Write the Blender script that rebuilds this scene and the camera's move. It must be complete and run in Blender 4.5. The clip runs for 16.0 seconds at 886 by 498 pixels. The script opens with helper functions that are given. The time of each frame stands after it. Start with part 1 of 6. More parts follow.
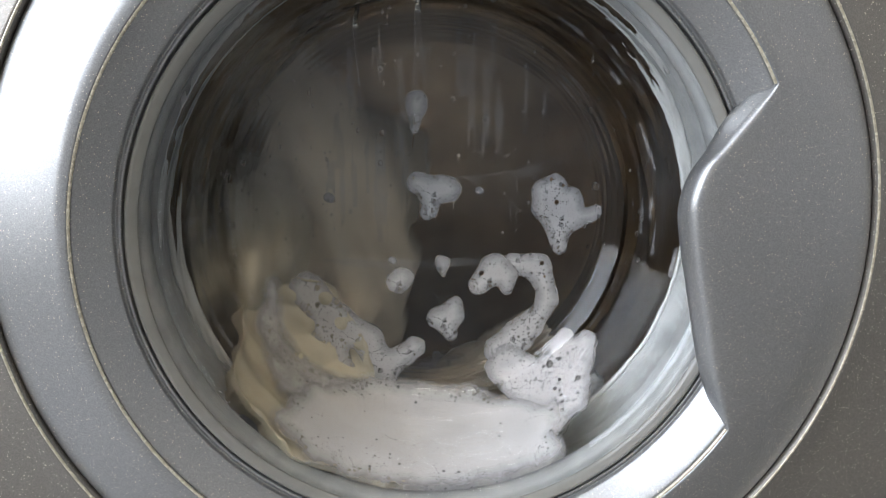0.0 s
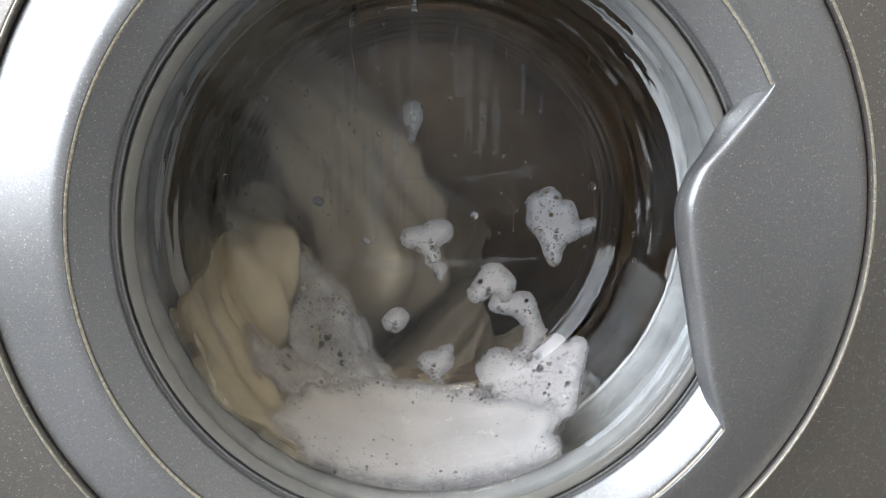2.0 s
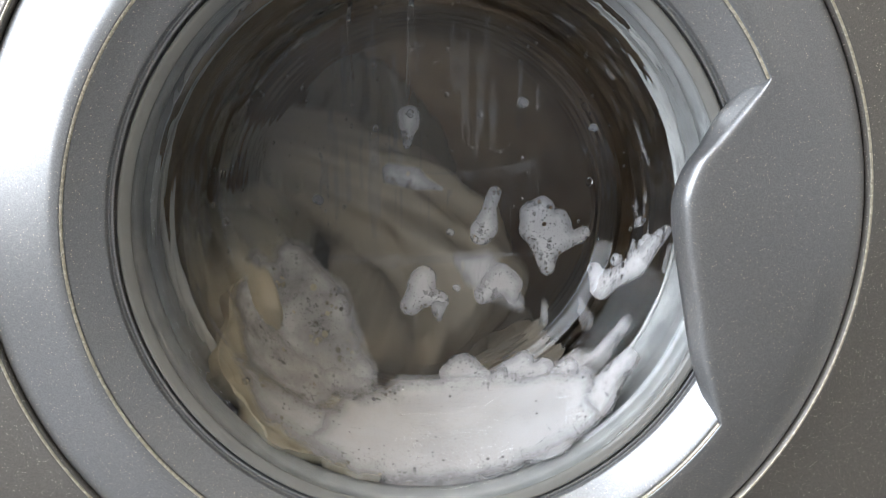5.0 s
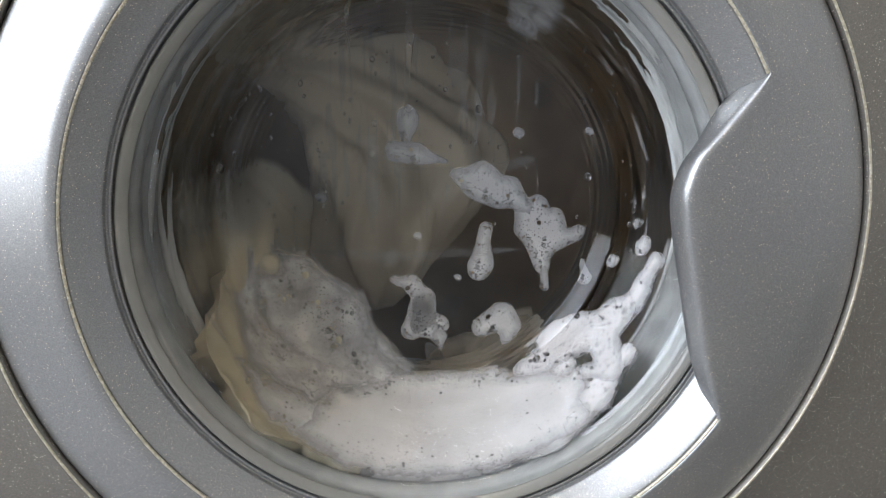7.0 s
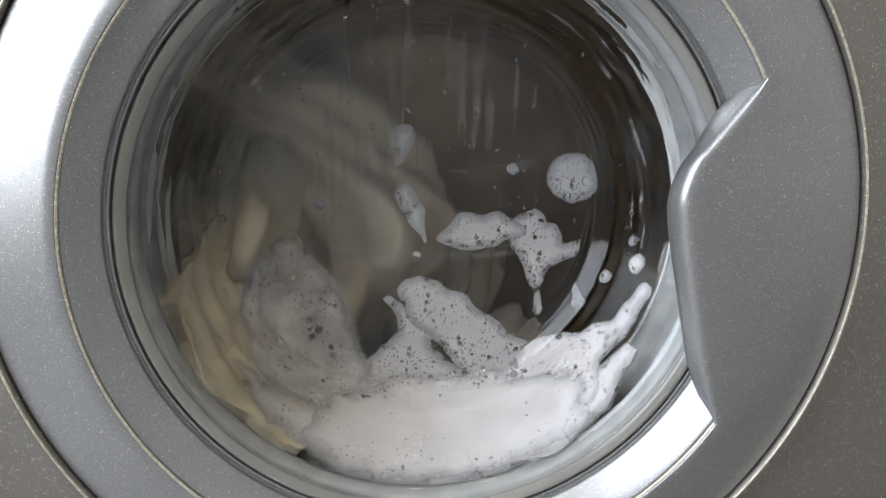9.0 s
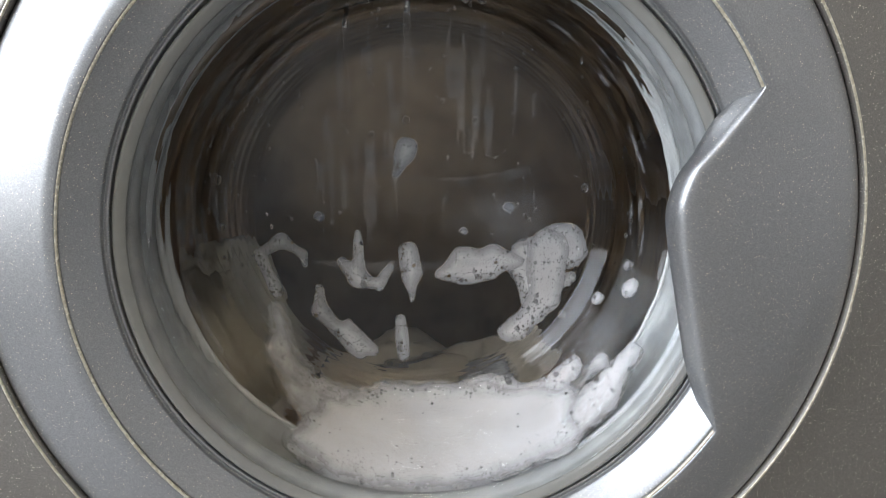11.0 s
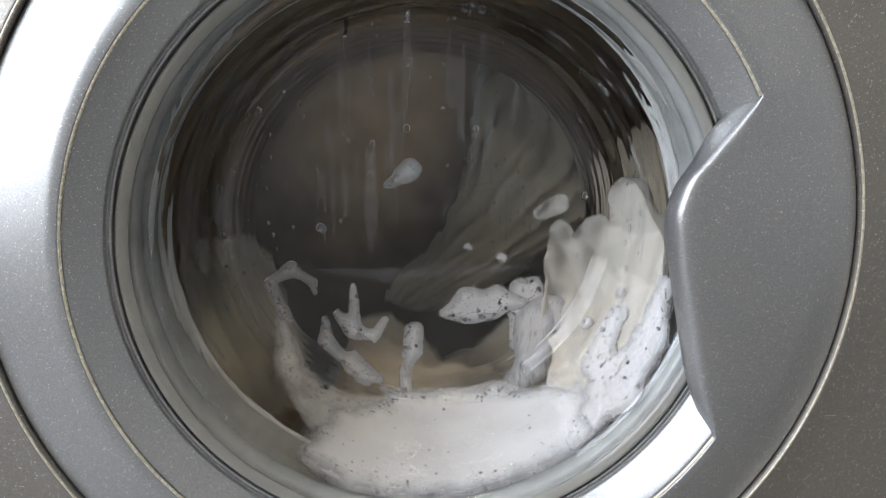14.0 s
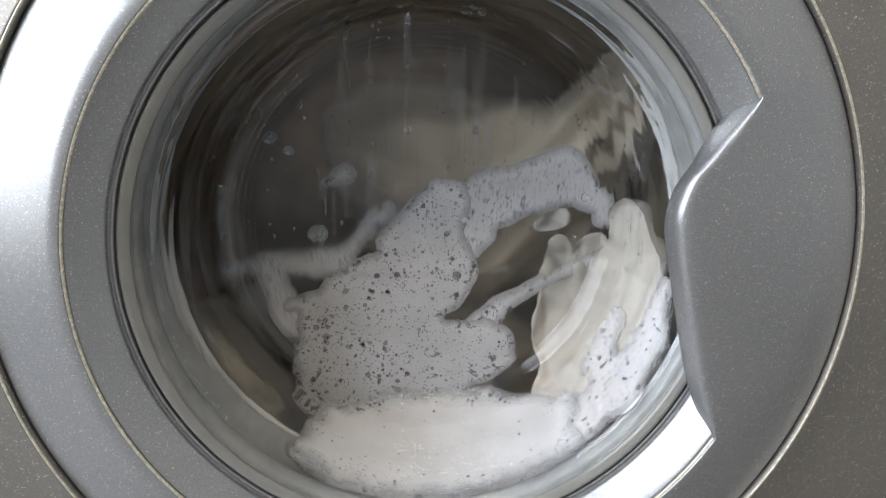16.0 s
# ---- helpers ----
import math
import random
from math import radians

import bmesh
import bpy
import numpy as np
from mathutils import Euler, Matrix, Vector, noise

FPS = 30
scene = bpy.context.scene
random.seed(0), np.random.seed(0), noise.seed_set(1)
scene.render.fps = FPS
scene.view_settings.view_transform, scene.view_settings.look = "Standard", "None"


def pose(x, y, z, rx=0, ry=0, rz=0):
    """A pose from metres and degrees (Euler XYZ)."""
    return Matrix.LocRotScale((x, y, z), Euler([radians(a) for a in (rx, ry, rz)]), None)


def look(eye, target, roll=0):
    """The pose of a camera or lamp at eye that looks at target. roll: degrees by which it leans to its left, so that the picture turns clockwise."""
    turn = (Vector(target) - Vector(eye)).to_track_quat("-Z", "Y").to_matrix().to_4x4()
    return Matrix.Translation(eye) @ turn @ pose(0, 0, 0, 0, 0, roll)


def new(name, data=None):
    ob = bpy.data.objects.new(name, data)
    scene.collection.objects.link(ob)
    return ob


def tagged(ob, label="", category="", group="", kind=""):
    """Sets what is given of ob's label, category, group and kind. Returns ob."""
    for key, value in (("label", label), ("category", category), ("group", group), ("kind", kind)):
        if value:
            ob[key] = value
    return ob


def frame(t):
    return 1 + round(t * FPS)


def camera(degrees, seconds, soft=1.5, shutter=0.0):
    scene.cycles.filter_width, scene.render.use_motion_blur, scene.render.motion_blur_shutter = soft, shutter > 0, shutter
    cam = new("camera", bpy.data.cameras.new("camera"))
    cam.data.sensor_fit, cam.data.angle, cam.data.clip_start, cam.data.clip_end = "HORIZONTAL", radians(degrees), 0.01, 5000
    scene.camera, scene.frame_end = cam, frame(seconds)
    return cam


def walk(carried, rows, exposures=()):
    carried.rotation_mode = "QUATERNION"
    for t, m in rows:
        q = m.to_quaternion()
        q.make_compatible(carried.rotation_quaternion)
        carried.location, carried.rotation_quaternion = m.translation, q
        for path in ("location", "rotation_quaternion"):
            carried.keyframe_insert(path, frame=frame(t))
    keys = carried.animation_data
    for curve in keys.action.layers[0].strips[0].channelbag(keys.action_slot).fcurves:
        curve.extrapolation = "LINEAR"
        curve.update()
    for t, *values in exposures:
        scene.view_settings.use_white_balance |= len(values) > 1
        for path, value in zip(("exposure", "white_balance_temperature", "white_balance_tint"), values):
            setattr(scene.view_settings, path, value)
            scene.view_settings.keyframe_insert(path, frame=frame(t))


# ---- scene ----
cam = camera(56, 16.0, soft=0.9, shutter=1.0)
PATH = [
    (0.0, pose(-0.0312, -0.4247, 0.0988, 76.856, -0.338, -4.069)),
    (0.5, pose(-0.0319, -0.4247, 0.0994, 76.751, -0.379, -4.138)),
    (1.0, pose(-0.0314, -0.4246, 0.0998, 76.702, -0.334, -4.145)),
    (1.5, pose(-0.0311, -0.4247, 0.0997, 76.736, -0.343, -4.203)),
    (2.0, pose(-0.0316, -0.4249, 0.0998, 76.779, -0.366, -4.320)),
    (2.5, pose(-0.0313, -0.4252, 0.0995, 76.827, -0.390, -4.355)),
    (3.0, pose(-0.0307, -0.4253, 0.0989, 76.863, -0.392, -4.341)),
    (3.5, pose(-0.0300, -0.4253, 0.0993, 76.789, -0.305, -4.325)),
    (4.0, pose(-0.0288, -0.4256, 0.0988, 76.754, -0.326, -4.202)),
    (6.5, pose(-0.0308, -0.4242, 0.0983, 76.357, -0.299, -4.555)),
    (7.0, pose(-0.0307, -0.4242, 0.0972, 76.390, -0.381, -4.550)),
    (7.5, pose(-0.0310, -0.4242, 0.0969, 76.384, -0.442, -4.612)),
    (8.0, pose(-0.0309, -0.4243, 0.0975, 76.355, -0.500, -4.628)),
    (8.5, pose(-0.0302, -0.4246, 0.0979, 76.424, -0.559, -4.583)),
    (9.0, pose(-0.0300, -0.4248, 0.0980, 76.538, -0.582, -4.574)),
    (11.5, pose(-0.0279, -0.4251, 0.1011, 76.874, -0.438, -4.406)),
    (12.0, pose(-0.0281, -0.4252, 0.1004, 77.001, -0.457, -4.397)),
    (12.5, pose(-0.0282, -0.4254, 0.1011, 77.015, -0.421, -4.399)),
    (13.0, pose(-0.0280, -0.4259, 0.1022, 77.039, -0.372, -4.407)),
    (13.5, pose(-0.0274, -0.4267, 0.1028, 77.081, -0.319, -4.350)),
    (14.0, pose(-0.0274, -0.4275, 0.1039, 77.031, -0.255, -4.341)),
    (14.5, pose(-0.0280, -0.4277, 0.1044, 77.004, -0.240, -4.411)),
    (15.0, pose(-0.0280, -0.4279, 0.1042, 77.060, -0.255, -4.406)),
    (15.5, pose(-0.0277, -0.4282, 0.1042, 77.097, -0.257, -4.351)),
    (16.0, pose(-0.0279, -0.4284, 0.1049, 77.032, -0.236, -4.352)),
]
walk(cam, PATH)

# ---- light: one daylight window beside the machine, a dim room round it ----
world = bpy.data.worlds.new("world")
scene.world = world
world.use_nodes = True
wn = world.node_tree.nodes
sky = wn.new("ShaderNodeTexSky")
sky.sky_type, sky.sun_disc = "NISHITA", False
sky.sun_elevation, sky.sun_rotation = radians(35), radians(-120)
wn["Background"].inputs["Strength"].default_value = 0.1
world.node_tree.links.new(sky.outputs[0], wn["Background"].inputs["Color"])

WIN_Y, WIN_Z = (-1.5, -0.05), (-0.02, 1.85)      # the window's opening in the wall at x = -1.5
lamp = bpy.data.lights.new("window_daylight", "AREA")
lamp.shape, lamp.size, lamp.size_y = "RECTANGLE", 1.45, 1.86
lamp.energy, lamp.color = 52, (0.79, 0.865, 0.99)
lamp_ob = new("window_daylight", lamp)
lamp_ob.matrix_world = look((-1.53, sum(WIN_Y) / 2, sum(WIN_Z) / 2), (0, sum(WIN_Y) / 2, sum(WIN_Z) / 2))
scene.view_settings.exposure = 0.0


# ---- materials ----
def material(name, color, rough=0.5, metal=0.0, **more):
    m = bpy.data.materials.new(name)
    m.use_nodes = True
    b = m.node_tree.nodes["Principled BSDF"]
    b.inputs["Base Color"].default_value = (*color, 1)
    b.inputs["Roughness"].default_value = rough
    b.inputs["Metallic"].default_value = metal
    for key, value in more.items():
        b.inputs[key.replace("_", " ")].default_value = value
    return m, m.node_tree.nodes, m.node_tree.links, b


def node(nodes, kind, **values):
    n = nodes.new(kind)
    for key, value in values.items():
        n.inputs[key.replace("_", " ")].default_value = value
    return n


def ramp(nodes, links, source, stops):
    r = nodes.new("ShaderNodeValToRGB")
    while len(r.color_ramp.elements) < len(stops):
        r.color_ramp.elements.new(0.5)
    for e, (at, col) in zip(r.color_ramp.elements, stops):
        e.position, e.color = at, (*col, 1)
    links.new(source, r.inputs[0])
    return r.outputs[0]


def bumped(nodes, links, bsdf, height, strength, distance):
    b = nodes.new("ShaderNodeBump")
    b.inputs["Strength"].default_value, b.inputs["Distance"].default_value = strength, distance
    links.new(height, b.inputs["Height"])
    links.new(b.outputs[0], bsdf.inputs["Normal"])


def silver_paint(name, tone, rough):
    """Metallic silver lacquer with flakes, their glitter painted in as bright specks, and a faint orange peel."""
    m, n, l, b = material(name, tone, rough, 0.8)
    co = n.new("ShaderNodeTexCoord").outputs["Object"]
    flake = node(n, "ShaderNodeTexVoronoi", Scale=2000.0)
    l.new(co, flake.inputs["Vector"])
    sep = n.new("ShaderNodeSeparateColor")
    l.new(flake.outputs["Color"], sep.inputs[0])
    # flake tones; the top one in a hundred is a sparkle painted near-white
    glint = ramp(n, l, sep.outputs[0], [(0.0, [c * 0.86 for c in tone]), (0.5, tone), (0.98, [c * 1.15 for c in tone]), (0.99, (1.0, 0.94, 0.8))])
    cloud = node(n, "ShaderNodeTexNoise", Scale=14.0, Detail=3.0)
    l.new(co, cloud.inputs["Vector"])
    mix = n.new("ShaderNodeMix")
    mix.data_type, mix.blend_type = "RGBA", "MULTIPLY"
    mix.inputs[0].default_value = 0.25
    l.new(glint, mix.inputs[6])
    l.new(ramp(n, l, cloud.outputs[0], [(0.3, (0.8, 0.8, 0.8)), (0.7, (1, 1, 1))]), mix.inputs[7])
    l.new(mix.outputs[2], b.inputs["Base Color"])
    l.new(ramp(n, l, sep.outputs[1], [(0.0, (rough - 0.06,) * 3), (1.0, (rough + 0.1,) * 3)]), b.inputs["Roughness"])
    bumped(n, l, b, sep.outputs[2], 0.12, 0.0004)
    return m


PAINT = silver_paint("silver_lacquer", (0.425, 0.43, 0.43), 0.36)
PAINT_CABINET = silver_paint("silver_grey_lacquer", (0.32, 0.3, 0.272), 0.42)


def make_glass():
    m, n, l, b = material("door_glass", (0.97, 0.985, 0.98), 0.0)
    b.inputs["Transmission Weight"].default_value = 1.0
    b.inputs["IOR"].default_value = 1.47
    # running water makes the surface faintly wavy
    place = n.new("ShaderNodeMapping")
    place.inputs["Scale"].default_value = (70, 70, 14)
    l.new(n.new("ShaderNodeTexCoord").outputs["Object"], place.inputs["Vector"])
    wave = node(n, "ShaderNodeTexNoise", Scale=1.0, Detail=2.0)
    l.new(place.outputs[0], wave.inputs["Vector"])
    bumped(n, l, b, wave.outputs[0], 0.12, 0.003)
    return m


def make_rubber():
    m, n, l, b = material("grey_rubber", (0.36, 0.37, 0.37), 0.38)
    co = n.new("ShaderNodeTexCoord").outputs["Object"]
    t = node(n, "ShaderNodeTexNoise", Scale=55.0, Detail=6.0)
    l.new(co, t.inputs["Vector"])
    l.new(ramp(n, l, t.outputs[0], [(0.3, (0.23, 0.235, 0.23)), (0.62, (0.33, 0.33, 0.32)), (0.8, (0.42, 0.41, 0.39))]), b.inputs["Base Color"])
    bumped(n, l, b, t.outputs[0], 0.25, 0.001)
    return m


def make_steel():
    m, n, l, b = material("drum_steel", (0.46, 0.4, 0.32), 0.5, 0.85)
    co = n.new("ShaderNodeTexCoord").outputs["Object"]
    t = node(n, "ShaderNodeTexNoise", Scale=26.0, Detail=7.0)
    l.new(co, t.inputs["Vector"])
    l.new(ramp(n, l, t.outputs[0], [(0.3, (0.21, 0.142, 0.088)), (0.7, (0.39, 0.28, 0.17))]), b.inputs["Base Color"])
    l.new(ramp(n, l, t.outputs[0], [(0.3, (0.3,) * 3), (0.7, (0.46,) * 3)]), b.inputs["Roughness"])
    return m


def make_foam(name="soap_foam", cover=1.0, dense=False):
    """White suds: countless fine bubbles, a few larger ones that let the dark drum show through; shade in them is
    painted.
    """
    m, n, l, b = material(name, (0.7, 0.69, 0.69), 0.38)
    co = n.new("ShaderNodeTexCoord").outputs["Object"]

    def calc(op, *values):
        q = n.new("ShaderNodeMath")
        q.operation = op
        for i, v in enumerate(values):
            if isinstance(v, (int, float)):
                q.inputs[i].default_value = v
            else:
                l.new(v, q.inputs[i])
        return q.outputs[0]

    def noise_at(scale, detail):
        t = node(n, "ShaderNodeTexNoise", Scale=scale, Detail=detail)
        l.new(co, t.inputs["Vector"])
        return t.outputs[0]
    body = n.new("ShaderNodeAttribute")
    body.attribute_name = "thickness"
    full = body.outputs["Fac"]
    patch = noise_at(60.0, 3.0)
    deep = None
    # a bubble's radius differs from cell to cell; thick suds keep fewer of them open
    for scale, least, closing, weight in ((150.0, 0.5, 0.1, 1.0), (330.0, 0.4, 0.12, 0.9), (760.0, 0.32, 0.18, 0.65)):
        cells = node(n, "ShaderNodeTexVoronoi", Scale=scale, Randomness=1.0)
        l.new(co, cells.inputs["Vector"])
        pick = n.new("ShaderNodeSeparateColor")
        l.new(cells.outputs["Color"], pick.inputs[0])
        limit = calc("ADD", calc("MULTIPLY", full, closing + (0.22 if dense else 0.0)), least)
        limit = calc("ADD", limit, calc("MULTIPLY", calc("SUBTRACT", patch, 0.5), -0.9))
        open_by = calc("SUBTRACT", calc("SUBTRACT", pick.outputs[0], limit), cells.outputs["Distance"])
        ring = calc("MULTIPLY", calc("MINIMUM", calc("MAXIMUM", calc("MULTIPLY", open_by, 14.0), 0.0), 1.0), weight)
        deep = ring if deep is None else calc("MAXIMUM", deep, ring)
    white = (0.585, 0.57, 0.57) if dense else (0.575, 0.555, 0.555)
    # shade inside the open bubbles is painted into the colour
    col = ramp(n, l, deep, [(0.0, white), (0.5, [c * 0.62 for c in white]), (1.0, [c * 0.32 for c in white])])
    # soft cloudy shading of the suds, multiplied into their colour
    tint = n.new("ShaderNodeMix")
    tint.data_type, tint.blend_type = "RGBA", "MULTIPLY"
    tint.inputs[0].default_value = 1.0
    l.new(col, tint.inputs[6])
    l.new(ramp(n, l, noise_at(26.0, 5.0), [(0.3, (0.8, 0.795, 0.79)), (0.65, (1, 1, 1))]), tint.inputs[7])
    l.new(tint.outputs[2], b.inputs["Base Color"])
    if cover == 1:
        ragged = calc("ADD", full, calc("MULTIPLY", calc("SUBTRACT", noise_at(75.0, 4.0), 0.5), 0.5 if dense else 0.25))
        stops = [(0.0, (0.0,) * 3), (0.2, (0.3,) * 3), (0.45, (0.72,) * 3), (0.75, (1,) * 3)] if dense else [(0.0, (0.22,) * 3), (0.1, (0.48,) * 3), (0.4, (0.62,) * 3), (0.85, (0.95,) * 3)]
        cover_by = ramp(n, l, ragged, stops)
        if dense:
            cover_by = calc("MULTIPLY", cover_by, calc("MINIMUM", calc("MULTIPLY", full, 12.0), 1.0))
        l.new(calc("MULTIPLY", cover_by, calc("SUBTRACT", 1.0, calc("MULTIPLY", deep, 0.35 if dense else 0.62))), b.inputs["Alpha"])
    else:
        veil = ramp(n, l, noise_at(70.0, 4.0), [(0.32, (cover * (0.62 if cover > 0.3 else 0.3),) * 3), (0.7, (min(1.0, cover * 1.25),) * 3)])
        veil = calc("MULTIPLY", veil, full)
        l.new(calc("MULTIPLY", veil, calc("SUBTRACT", 1.0, calc("MULTIPLY", deep, 0.5))) if cover > 0.3 else veil, b.inputs["Alpha"])
    bumped(n, l, b, calc("SUBTRACT", patch, calc("MULTIPLY", deep, 0.5)), 0.2, 0.002)
    return m


def make_cloth(name, tone):
    m, n, l, b = material(name, tone, 0.75)
    co = n.new("ShaderNodeTexCoord").outputs["Object"]
    t = node(n, "ShaderNodeTexNoise", Scale=12.0, Detail=5.0)
    l.new(co, t.inputs["Vector"])
    l.new(ramp(n, l, t.outputs[0], [(0.3, [c * 0.72 for c in tone]), (0.7, tone)]), b.inputs["Base Color"])
    weave = node(n, "ShaderNodeTexNoise", Scale=420.0, Detail=2.0)
    l.new(co, weave.inputs["Vector"])
    bumped(n, l, b, weave.outputs[0], 0.3, 0.001)
    return m


def make_plain(name, tone, rough, scale):
    m, n, l, b = material(name, tone, rough)
    t = node(n, "ShaderNodeTexNoise", Scale=scale, Detail=6.0)
    l.new(n.new("ShaderNodeTexCoord").outputs["Object"], t.inputs["Vector"])
    l.new(ramp(n, l, t.outputs[0], [(0.3, [c * 0.9 for c in tone]), (0.7, tone)]), b.inputs["Base Color"])
    bumped(n, l, b, t.outputs[0], 0.15, 0.002)
    return m


def make_edge_highlight():
    """Pale gold glitter: the highlight of a rounded lacquer edge, painted as colour."""
    m, n, l, b = material("painted_edge_highlight", (0.6, 0.55, 0.42), 0.35, 0.6)
    t = node(n, "ShaderNodeTexVoronoi", Scale=900.0)
    l.new(n.new("ShaderNodeTexCoord").outputs["Object"], t.inputs["Vector"])
    sep = n.new("ShaderNodeSeparateColor")
    l.new(t.outputs["Color"], sep.inputs[0])
    l.new(ramp(n, l, sep.outputs[0], [(0.0, (0.62, 0.57, 0.44)), (0.6, (0.8, 0.74, 0.58)), (0.93, (1.0, 0.95, 0.8))]), b.inputs["Base Color"])
    return m


def make_water():
    m, n, l, b = material("water", (1, 1, 1), 0.03)
    b.inputs["Transmission Weight"].default_value, b.inputs["IOR"].default_value = 1.0, 1.33
    return m


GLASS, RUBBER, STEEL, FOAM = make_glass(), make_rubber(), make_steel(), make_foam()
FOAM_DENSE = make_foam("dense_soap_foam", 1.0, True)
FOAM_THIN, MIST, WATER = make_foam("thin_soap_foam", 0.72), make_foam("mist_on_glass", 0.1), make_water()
SCUM, RUNS = make_foam("soap_scum", 0.26), make_foam("water_traces", 0.11)
CLOTH = make_cloth("cream_cotton", (0.54, 0.475, 0.35))
CLOTH_GREY = make_cloth("grey_white_cotton", (0.5, 0.46, 0.4))
CLOTH_WHITE = make_cloth("white_cotton", (0.7, 0.6, 0.455))
WALL, FLOOR = make_plain("wall_plaster", (0.6, 0.59, 0.575), 0.8, 30.0), make_plain("floor_tile", (0.33, 0.32, 0.305), 0.45, 20.0)
SEAL = make_plain("pale_plastic", (0.3, 0.295, 0.27), 0.12, 80.0)
DARK = make_plain("dark_plastic", (0.05, 0.05, 0.052), 0.4, 9.0)


# ---- mesh helpers ----
def part(name, bm, mat, parent=None, label="", smooth=True):
    me = bpy.data.meshes.new(name)
    bm.to_mesh(me)
    bm.free()
    for poly in me.polygons:
        poly.use_smooth = smooth
    me.materials.append(mat)
    ob = new(name, me)
    ob.parent = parent
    if label:
        tagged(ob, label)
    return ob


def box(x0, x1, y0, y1, z0, z1, bevel=0.0):
    bm = bmesh.new()
    bmesh.ops.create_cube(bm, size=1)
    for v in bm.verts:
        v.co = Vector(((x0, x1)[v.co.x > 0], (y0, y1)[v.co.y > 0], (z0, z1)[v.co.z > 0]))
    if bevel:
        bmesh.ops.bevel(bm, geom=bm.edges[:], offset=bevel, segments=2, affect="EDGES")
    return bm


def revolve(profile, steps=160, closed=False):
    """Turns a profile of (radius, depth) round the y axis. profile may be a function of the angle."""
    bm = bmesh.new()
    rings = []
    for i in range(steps):
        a = 2 * math.pi * i / steps
        pts = profile(a) if callable(profile) else profile
        rings.append([bm.verts.new((r * math.cos(a), y, r * math.sin(a))) for r, y in pts])
    k = len(rings[0])
    for i in range(steps):
        p, q = rings[i], rings[(i + 1) % steps]
        for j in range(k if closed else k - 1):
            bm.faces.new((p[j], p[(j + 1) % k], q[(j + 1) % k], q[j]))
    bmesh.ops.recalc_face_normals(bm, faces=bm.faces[:])
    return bm


def curve_points(points, per=4):
    """A smooth line through the points (Catmull-Rom)."""
    out = []
    n = len(points)
    for i in range(n - 1):
        p0, p1, p2, p3 = (Vector(points[min(max(j, 0), n - 1)]) for j in (i - 1, i, i + 1, i + 2))
        for s in range(per):
            t = s / per
            out.append(tuple(0.5 * (2 * p1 + (p2 - p0) * t + (2 * p0 - 5 * p1 + 4 * p2 - p3) * t * t + (3 * p1 - p0 - 3 * p2 + p3) * t ** 3)))
    out.append(tuple(points[-1]))
    return out


# ---- the room ----
FLOOR_Z, TOP_Z = -0.48, 2.0


def slab(name, *b, mat=WALL):
    return tagged(part(name, box(*b), mat, smooth=False), name.replace("_", " "), kind="structure")


tagged(slab("floor", -1.6, 1.7, -2.5, 0.8, FLOOR_Z - 0.1, FLOOR_Z, mat=FLOOR), "pale grey stone floor under the washing machine")
tagged(slab("ceiling", -1.6, 1.7, -2.5, 0.8, TOP_Z, TOP_Z + 0.1), "plain painted room ceiling above the machine")
tagged(slab("wall_north", -1.6, 1.7, 0.7, 0.8, FLOOR_Z, TOP_Z), "plain painted wall behind the washing machine")
tagged(slab("wall_south", -1.6, 1.7, -2.5, -2.4, FLOOR_Z, TOP_Z), "plain painted wall facing the machine")
tagged(slab("wall_east", 1.6, 1.7, -2.4, 0.7, FLOOR_Z, TOP_Z), "plain painted side wall of the room")


def west_wall():
    bm = bmesh.new()
    for y0, y1, z0, z1 in ((-2.4, WIN_Y[0], FLOOR_Z, TOP_Z), (WIN_Y[1], 0.7, FLOOR_Z, TOP_Z), (WIN_Y[0], WIN_Y[1], FLOOR_Z, WIN_Z[0]), (WIN_Y[0], WIN_Y[1], WIN_Z[1], TOP_Z)):
        b = box(-1.6, -1.5, y0, y1, z0, z1)
        me = bpy.data.meshes.new("tmp")
        b.to_mesh(me)
        bm.from_mesh(me)
        bpy.data.meshes.remove(me)
        b.free()
    tagged(part("wall_west", bm, WALL, smooth=False), "plain painted wall with a tall window opening", kind="structure")


west_wall()



def ceiling_light():
    """Strip lamp whose glints show on the wet glass."""
    m, n, l, b = material("lamp_diffuser", (0.9, 0.88, 0.84), 0.4)
    b.inputs["Emission Color"].default_value, b.inputs["Emission Strength"].default_value = (1, 0.865, 0.69, 1), 48.0
    base = tagged(new("ceiling_light"), "white strip ceiling light, switched on", "ceiling light")
    base.location = (-0.1, -1.1, TOP_Z)
    part("housing", box(-0.63, 0.63, -0.05, 0.05, -0.025, -0.001, 0.004), WALL, base, smooth=False)
    part("diffuser", box(-0.6, 0.6, -0.03, 0.03, -0.045, -0.0255, 0.008), m, base, "glowing opal diffuser", smooth=False)


ceiling_light()

# ---- the washing machine ----
MACHINE = tagged(new("washing_machine"), "silver-grey front-loading washing machine running a wash, on the floor", "washing machine")
MACHINE.location = (0, 0, FLOOR_Z)
UP = Matrix.Translation((0, 0, -FLOOR_Z))


def mpart(name, bm, mat, label="", smooth=True, parent=MACHINE):
    """A part of the machine, built about the door's centre."""
    ob = part(name, bm, mat, parent, label, smooth)
    if parent is MACHINE:
        ob.matrix_basis = UP
    return ob


